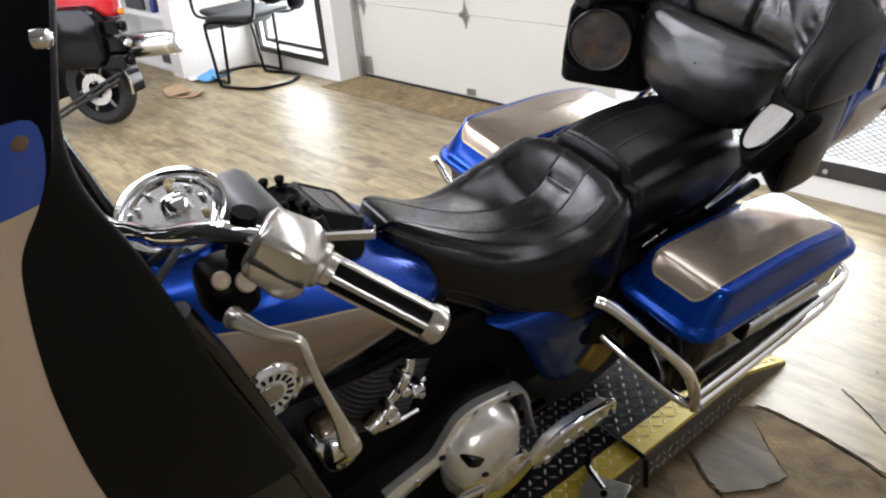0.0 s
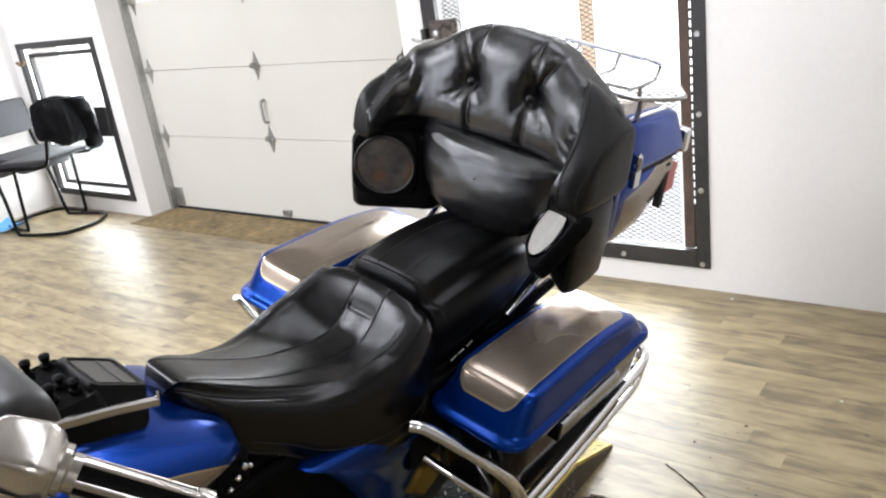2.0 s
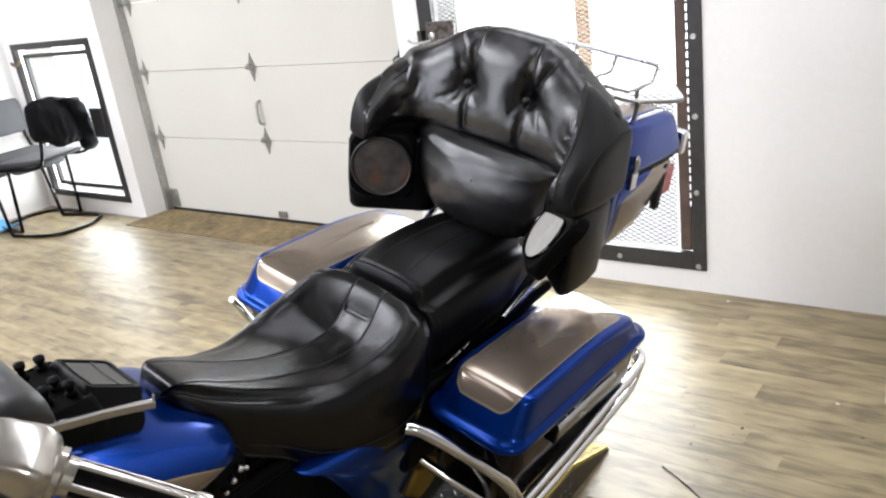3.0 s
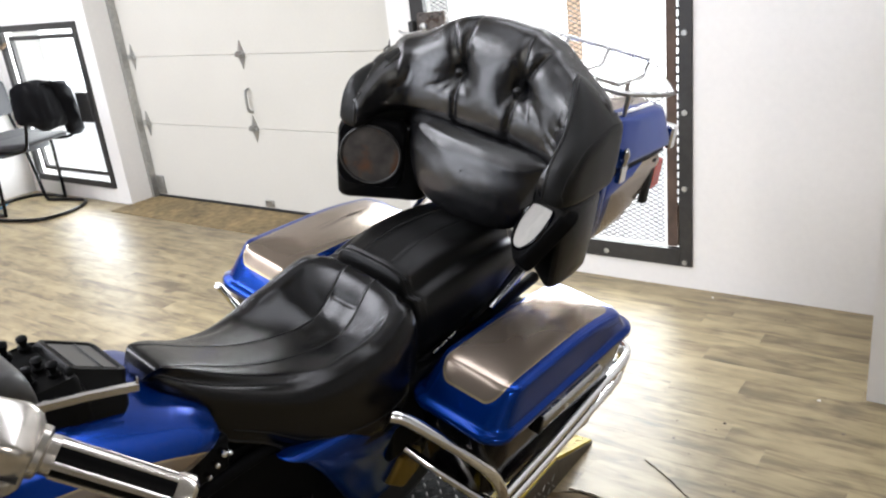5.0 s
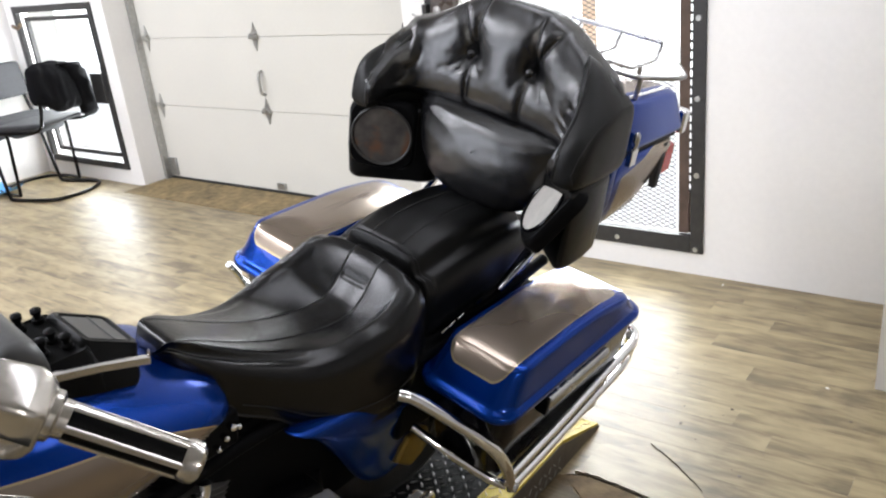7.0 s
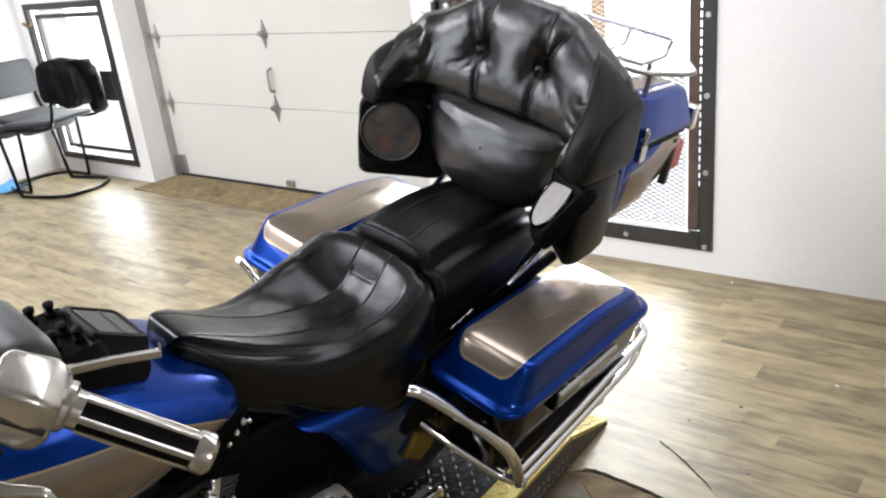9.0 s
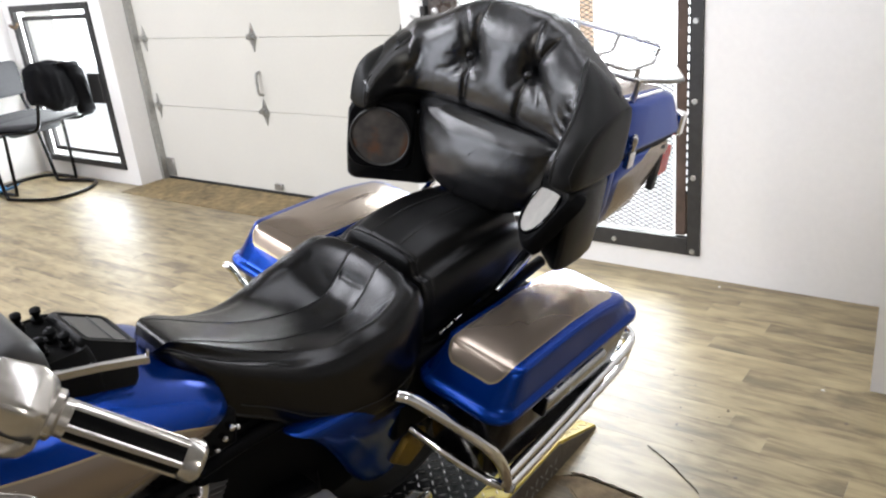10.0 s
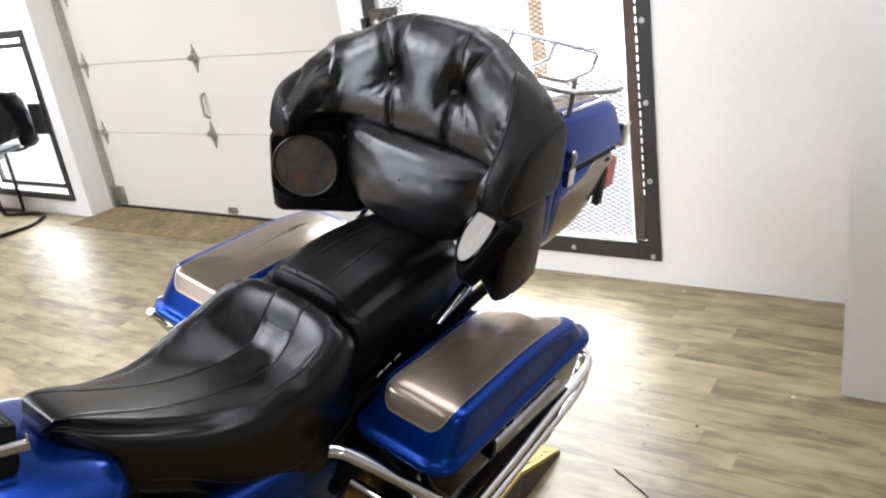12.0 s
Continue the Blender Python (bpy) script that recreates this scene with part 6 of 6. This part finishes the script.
def second_motorcycle():
    b = thing("motorcycle", "red and black motorcycle with chrome silencer parked on the floor", "motorcycle", pose(-4.845, 2.49, 0, 0, 0, 36) @ Matrix.Scale(0.83, 4))
    # own frame: x towards its tail, y to the far side
    R = 0.30
    w = part("wheel", lathe([(0.02, -0.05), (0.05, -0.05), (0.05, -0.03), (0.17, -0.025), (0.20, -0.035), (0.20, 0.035), (0.17, 0.025), (0.05, 0.03), (0.05, 0.05), (0.02, 0.05)], (0, 0, R), (0, 1, 0), 36), M_PLATEBLACK, b, "dark cast alloy wheel")
    part("tyre", lathe([(0.195, -0.05), (0.25, -0.068), (0.28, -0.055), (0.295, -0.03), (0.30, 0), (0.295, 0.03), (0.28, 0.055), (0.25, 0.068), (0.195, 0.05)], (0, 0, R), (0, 1, 0), 40, hollow=True), M_RUBBER, w, "black tyre")
    for k in range(6):
        a = 2 * math.pi * k / 6
        part("spoke", tube([(0.05 * math.cos(a), -0.04, R + 0.05 * math.sin(a)), (0.19 * math.cos(a + 0.15), -0.03, R + 0.19 * math.sin(a + 0.15))], 0.013, n=8, curved=False), M_PLATEBARE, w)
    part("brake_disc", lathe([(0.07, -0.062), (0.13, -0.062), (0.13, -0.058), (0.07, -0.058)], (0, 0, R), (0, 1, 0), 32, hollow=True), M_STEEL, w)
    # black side bodywork with round rear face
    part("side_case", loft([[(x, y, z) for x, z in rrect(-0.03, 0.72, l, h, 0.14, 7)] for y, l, h in ((0.06, 0.54, 0.44), (-0.14, 0.58, 0.48), (-0.19, 0.54, 0.44), (-0.21, 0.42, 0.32))]), M_GLOSSBLACK, b, "gloss black side case")
    part("rear_fender", loft([[(0.34 * math.cos(a), y, R + 0.34 * math.sin(a)) for y in (-0.09, -0.05, 0.05, 0.09)] for a in np.linspace(-0.1, 2.4, 16)], closed=False), M_GLOSSBLACK, b, "black rear fender")
    part("fender_trim", tube([(0.345 * math.cos(a), -0.09, R + 0.345 * math.sin(a)) for a in np.linspace(-0.1, 1.9, 8)], 0.009, n=8), M_CHROME, b, "chrome fender edge")
    for z in (0.53, 0.66, 0.79):
        part("lamp_bracket", box(0.14, 0.38, -0.14, 0.0, z - 0.055, z + 0.055), M_GLOSSBLACK, b, bevel=0.01)
        part("rear_lamp", lathe([(0.03, -0.03), (0.038, 0.0), (0.038, 0.03), (0.028, 0.045), (0.002, 0.05)], (0.37 - 0.05 * abs(z - 0.66), -0.07, z), (1, -0.3, 0), 18), M_CHROME if 0.6 < z < 0.7 else M_GLOSSBLACK, b)
    s = part("silencer", lathe([(0.03, -0.26), (0.07, -0.22), (0.10, -0.12), (0.092, 0.20), (0.086, 0.25), (0.06, 0.26)], (0.45, 0.10, 0.61), (1, 0.1, 0.03), 28), M_STEEL, b, "chrome silencer")
    part("silencer_band", lathe([(0.0935, -0.01), (0.0935, 0.02)], (0.63, 0.118, 0.615), (1, 0.1, 0.03), 28), M_CHROME, s)
    # red tail and tank
    rows = []
    for x, z0, z1, wd in ((-0.95, 0.98, 1.12, 0.10), (-0.80, 0.95, 1.2, 0.24), (-0.55, 0.94, 1.24, 0.28), (-0.30, 0.94, 1.28, 0.26), (-0.05, 0.93, 1.28, 0.24), (0.16, 0.88, 1.20, 0.2), (0.30, 0.84, 1.08, 0.15), (0.35, 0.86, 1.0, 0.09)):
        rows.append([(x, y, z) for y, z in rrect(0, (z0 + z1) / 2, wd, z1 - z0, 0.035, 4)])
    t = part("bodywork", loft(rows), M_REDPAINT, b, "glossy red tank and tail", sub=1)
    part("seat", loft([[(x, y, z) for y, z in rrect(0, 1.29, wd, h, 0.02, 4)] for x, wd, h in ((-0.30, 0.20, 0.06), (-0.1, 0.24, 0.08), (0.15, 0.2, 0.06))]), M_LEATHER, b, "black seat", sub=1)
    part("indicator", lathe([(0.01, -0.03), (0.022, -0.01), (0.024, 0.02), (0.014, 0.035), (0.001, 0.038)], (0.42, -0.10, 0.90), (0.8, -0.5, 0), 16), M_AMBER, b, "amber indicator")
    part("indicator_stem", tube([(0.28, -0.03, 0.90), (0.41, -0.09, 0.90)], 0.007, n=8, curved=False), M_CHROME, b)
    part("engine", loft([[(x, y, z) for x, y in rrect(-0.62, 0, l, w2, 0.06, 4)] for z, l, w2 in ((0.22, 0.5, 0.26), (0.4, 0.6, 0.32), (0.78, 0.46, 0.22))]), M_ENGINE, b, "black engine")
    for dz, dy in ((0.0, -0.20), (0.045, -0.17)):
        part("stand_arm", tube([(-0.50, dy, 0.014 + dz), (-0.1, dy, 0.21 + dz), (0.30, dy + 0.06, 0.40 + dz)], 0.014, n=10), M_DARKSTEEL, b, "dark steel stand arm")
    f = part("front_wheel", lathe([(0.195, -0.04), (0.25, -0.055), (0.295, -0.025), (0.30, 0), (0.295, 0.025), (0.25, 0.055), (0.195, 0.04)], (-1.45, 0, R), (0, 1, 0), 36, hollow=True), M_RUBBER, b, "black front tyre")
    part("front_rim", lathe([(0.02, -0.03), (0.19, -0.02), (0.20, -0.03), (0.20, 0.03), (0.19, 0.02), (0.02, 0.03)], (-1.45, 0, R), (0, 1, 0), 32), M_GALV, f)
    for y in (-0.09, 0.09):
        part("fork", tube([(-1.45, y, R), (-1.15, y, 0.95)], 0.022, n=10, curved=False), M_CHROME, b)
    part("stand", tube([(-0.4, -0.12, 0.25), (-0.3, -0.24, 0.012)], 0.012, n=8, curved=False), M_GLOSSBLACK, b)
    return b


second_motorcycle()


def wall_shelves():
    s = thing("shelf_unit", "white built-in shelves stacked with tool cases and bottles", "shelf")
    x0, x1, y0, y1 = -7.4, -5.825, 3.40, 3.78
    for z in (0.02, 0.44, 0.80, 1.16, 1.52):
        part("shelf_board", box(x0, x1, y0, y1, z, z + 0.03), M_SHELF, s, bevel=0.003)
    part("upright", box(x0 - 0.03, x0, y0 - 0.002, y1, 0, 1.6), M_SHELF, s, bevel=0.003)
    part("kick_board", box(x0, x1, y0 + 0.02, y0 + 0.04, 0.0, 0.02), M_SHELF, s)
    return s


wall_shelves()


def tool_case(x, z, w, h, d=0.26, material=None):
    c = thing("tool_case", "dark plastic tool case standing on the white shelf", "tool case", pose(x, 3.58, z))
    part("shell", box(-w / 2, w / 2, -d / 2, d / 2, 0, h), material or M_TOOL, c, bevel=0.012)
    part("lid_line", box(-w / 2 - 0.002, w / 2 + 0.002, -d / 2 - 0.002, d / 2 + 0.002, h * 0.62, h * 0.64), M_RUBBER, c)
    part("handle", tube([(-0.07, -d / 2, h * 0.7), (-0.06, -d / 2 - 0.025, h * 0.72), (0.06, -d / 2 - 0.025, h * 0.72), (0.07, -d / 2, h * 0.7)], 0.008, n=8), M_PLASTIC, c)
    return c


tool_case(-6.02, 0.05, 0.34, 0.27)
tool_case(-6.00, 0.83, 0.26, 0.25)
tool_case(-6.55, 0.47, 0.40, 0.22)
tool_case(-6.7, 0.83, 0.3, 0.2)


def bottle(x, y, z, h, r, material):
    b = thing("bottle", "small plastic bottle standing on the white shelf", "bottle", pose(x, y, z))
    part("body", lathe([(r * 0.9, 0), (r, 0.01), (r, h * 0.65), (r * 0.45, h * 0.8), (r * 0.4, h * 0.88)], (0, 0, 0), (0, 0, 1), 18), material, b)
    part("cap", lathe([(r * 0.45, h * 0.88), (r * 0.45, h), (r * 0.4, h * 1.01)], (0, 0, 0), (0, 0, 1), 16), M_PLASTIC, b)
    return b


M_BOTTLE = mat("dark_blue_plastic", (0.02, 0.03, 0.15), 0.35)
M_BOTTLE2 = mat("grey_plastic", (0.3, 0.3, 0.32), 0.4)
bottle(-5.93, 3.46, 0.83, 0.17, 0.03, M_BOTTLE)
bottle(-6.22, 3.48, 0.83, 0.22, 0.035, M_TOOL)
bottle(-6.3, 3.5, 0.47, 0.2, 0.04, M_BOTTLE2)
bottle(-6.15, 3.47, 0.47, 0.14, 0.032, M_BOTTLE)


def folded_card(name, pts, z, material, label, category, bend=0.02):
    """A limp flat sheet with thickness that curls off the floor."""
    bm = bmesh.new()
    n = 10
    (ax, ay), (bx, by), (cx, cy), (dx, dy) = pts
    top, bot = [], []
    for i in range(n + 1):
        for j in range(n + 1):
            u, v = i / n, j / n
            x = (ax * (1 - u) + bx * u) * (1 - v) + (dx * (1 - u) + cx * u) * v
            y = (ay * (1 - u) + by * u) * (1 - v) + (dy * (1 - u) + cy * u) * v
            h = z + bend * abs(2 * u - 1) ** 2 * (0.4 + 0.6 * v) + 0.006 * noise.noise((x * 9, y * 9, 1.0))
            h = max(h, 0.002)
            top.append(bm.verts.new((x, y, h + 0.004)))
            bot.append(bm.verts.new((x, y, h)))
    k = n + 1
    for i in range(n):
        for j in range(n):
            q = [i * k + j, (i + 1) * k + j, (i + 1) * k + j + 1, i * k + j + 1]
            bm.faces.new([top[a] for a in q])
            bm.faces.new([bot[a] for a in q[::-1]])
    rim = [i * k for i in range(n)] + [n * k + j for j in range(n)] + [i * k + n for i in range(n, 0, -1)] + [j for j in range(n, 0, -1)]
    for a, b in zip(rim, rim[1:] + rim[:1]):
        bm.faces.new((top[a], bot[a], bot[b], top[b]))
    return tagged(part(name, bm, material), label, category)


folded_card("cardboard_flap", [(-5.40, 3.10), (-5.10, 3.02), (-5.02, 3.16), (-5.30, 3.24)], 0.003, M_CARD, "flattened piece of brown cardboard on the floor", "cardboard", 0.035)
folded_card("cardboard_flap", [(-5.10, 3.02), (-4.93, 3.16), (-5.02, 3.30), (-5.16, 3.20)], 0.003, M_CARD, "torn brown cardboard scrap on the floor", "cardboard", 0.025)
folded_card("rag", [(-5.42, 3.40), (-5.22, 3.42), (-5.20, 3.60), (-5.46, 3.56)], 0.012, M_RAG, "crumpled light blue rag on the floor", "rag", 0.05)
folded_card("rag", [(-5.56, 3.38), (-5.42, 3.36), (-5.40, 3.46), (-5.54, 3.48)], 0.004, M_SHELF, "crumpled white paper on the floor", "paper", 0.02)

# ---- torn vinyl beside the lift ----
M_GRITDARK = mat("dark_grit", (0.06, 0.05, 0.045), 0.9)


def shard(pts, z, tilt, material=M_SHARD, label="broken grey-brown piece of lifted floor vinyl"):
    """A lifted piece: one edge stands proud, the others run down to the floor."""
    cx, cy = sum(p[0] for p in pts) / len(pts), sum(p[1] for p in pts) / len(pts)
    def h(x, y):
        return max(0.0004, z + tilt[0] * (x - cx) + tilt[1] * (y - cy))
    lo = [(x, y, -0.003) for x, y in pts]
    hi = [(x, y, h(x, y)) for x, y in pts]
    return tagged(part("floor_shard", loft([lo, hi]), material, flat=True), label, "floor piece", kind="structure")


def ragged(pts, amp, seed, n=7):
    """Breaks straight edges into an uneven outline."""
    rg = random.Random(seed)
    out = []
    for (ax, ay), (bx, by) in zip(pts, pts[1:] + pts[:1]):
        for i in range(n):
            t = i / n
            k = amp if 0 < i else 0
            out.append((ax + (bx - ax) * t + rg.uniform(-k, k), ay + (by - ay) * t + rg.uniform(-k, k)))
    return out


# bare brown subfloor, a loose slab on it, and the lifted lip of the vinyl beyond the break
shard(ragged([(-0.187, 2.02), (-0.187, 2.55), (-0.155, 2.567), (-0.127, 2.577), (-0.089, 2.581), (0.007, 2.573), (0.119, 2.556), (0.225, 2.529), (0.45, 2.46), (0.40, 2.22), (0.05, 2.0)], 0.002, 3, 5), 0.0012, (0, 0), M_BARE, "dirty brown subfloor laid bare beside the lift")
shard(ragged([(-0.186, 2.53), (-0.14, 2.512), (-0.122, 2.515), (-0.026, 2.434), (0.057, 2.371), (0.03, 2.29), (-0.028, 2.219), (-0.08, 2.239), (-0.141, 2.282), (-0.186, 2.31)], 0.004, 1, 6), 0.0062, (0.012, 0.008))
shard(ragged([(-0.186, 2.20), (-0.13, 2.17), (-0.06, 2.10), (-0.1, 2.02), (-0.186, 2.03)], 0.004, 5, 5), 0.004, (0.01, 0.008))
shard(ragged([(-0.15, 2.583), (-0.123, 2.588), (-0.086, 2.592), (0.010, 2.583), (0.121, 2.567), (0.229, 2.541), (0.33, 2.515), (0.22, 2.63), (0.136, 2.705), (-0.015, 2.80), (-0.14, 2.74)], 0.003, 2, 6), 0.004, (-0.004, -0.022), M_PLANK, "grey-brown lip of floor vinyl lifted along a break")


def floor_crack(path, width, seed, top):
    """A dark open joint between lifted pieces, uneven in width."""
    rg = random.Random(seed)
    line = spline([(x, y, 0) for x, y in path], 6)
    rings = []
    for i, p in enumerate(line):
        d = (line[min(i + 1, len(line) - 1)] - line[max(i - 1, 0)]).normalized()
        side = Vector((-d.y, d.x, 0)) * width * rg.uniform(0.35, 1.0) * min(1, 0.15 + 3 * i / len(line), 0.15 + 3 * (len(line) - 1 - i) / len(line))
        q = p + Vector((-d.y, d.x, 0)) * rg.uniform(-0.002, 0.002)
        rings.append([tuple(q - side), tuple(q + side), tuple(q + side * 0.9 + Vector((0, 0, top))), tuple(q - side * 0.9 + Vector((0, 0, top)))])
    return tagged(part("floor_crack", loft(rings), M_SUBFLOOR, flat=True), "dark ragged crack in the worn floor", "crack", kind="structure")


floor_crack([(-0.165, 2.56), (-0.14, 2.576), (-0.10, 2.585), (0.007, 2.578), (0.119, 2.561), (0.225, 2.535), (0.40, 2.482)], 0.0046, 1, 0.0021)
floor_crack([(-0.187, 2.303), (-0.141, 2.276), (-0.08, 2.233), (-0.028, 2.213), (0.0, 2.19)], 0.0042, 2, 0.0020)
floor_crack([(-0.015, 2.806), (0.06, 2.763), (0.136, 2.709), (0.19, 2.665)], 0.0005, 3, 0.0042)
floor_crack([(-0.118, 2.521), (-0.022, 2.439), (0.062, 2.376)], 0.0028, 4, 0.0021)

# ---- grit on the floor ----
rng = random.Random(9)
spots = [(-0.19, 3.97), (0.35, 3.34), (0.45, 3.18), (0.13, 3.09), (0.02, 2.95), (0.25, 2.78)]
for i in range(60):
    spots.append((rng.uniform(-0.6, 0.42), rng.uniform(2.3, 3.3 if i % 2 else 3.95)))
for i, (gx, gy) in enumerate(spots):
    r = rng.uniform(0.0012, 0.0028) if i > 5 else 0.0048
    pts = [[(gx + r * (1.2 - 0.5 * k) * math.cos(a) * rng.uniform(0.7, 1.4), gy + r * (1.2 - 0.5 * k) * math.sin(a) * rng.uniform(0.6, 1.2), r * 0.6 * k + 0.0002) for a in np.linspace(0, 2 * math.pi, 6, endpoint=False)] for k in (0, 1)]
    tagged(part("grit", loft(pts), (M_SHELF if i in (0, 1) else M_GRITDARK if i % 3 == 0 else M_DEBRIS), flat=True), "small crumb of grit on the floor", "grit", group="grit on the floor")

# ---- floor planks ----
PW, PL, PT = 0.09, 0.92, 0.004
rng = random.Random(4)
shared, count, row_n = None, 0, 0
rest = [bmesh.new() for k in range(6)]
y = -3.2
while y < WALL_Y - 0.001:
    y1 = min(y + PW, WALL_Y)
    x = -8.2 - rng.random() * PL
    while x < 3.2:
        x0, x1 = max(x, -8.2), min(x + PL, 3.2)
        if x1 - x0 > 0.02:
            full = x1 - x0 > PL - 0.01 and y1 - y > PW - 0.001
            if full and -4.6 < x0 and x1 < 1.6 and y > 1.9 and count < 300:
                if shared is None:
                    shared = bpy.data.meshes.new("plank")
                    bm = box(0.0002, PL - 0.0002, 0.0002, PW - 0.0002, -PT, 0)
                    bm.to_mesh(shared)
                    bm.free()
                    shared.materials.append(M_PLANK)
                ob = new("plank", shared)
                ob.location = (x0, y, 0)
                ob.parent = floor
                count += 1
            else:
                box(x0 + 0.0002, x1 - 0.0002, y + 0.0002, y1 - 0.0002, -PT, 0, rest[rng.randrange(6)])
        x += PL
    y += PW
for bm in rest:
    tagged(part("planks", bm, M_PLANK, floor, flat=True), kind="stuff")
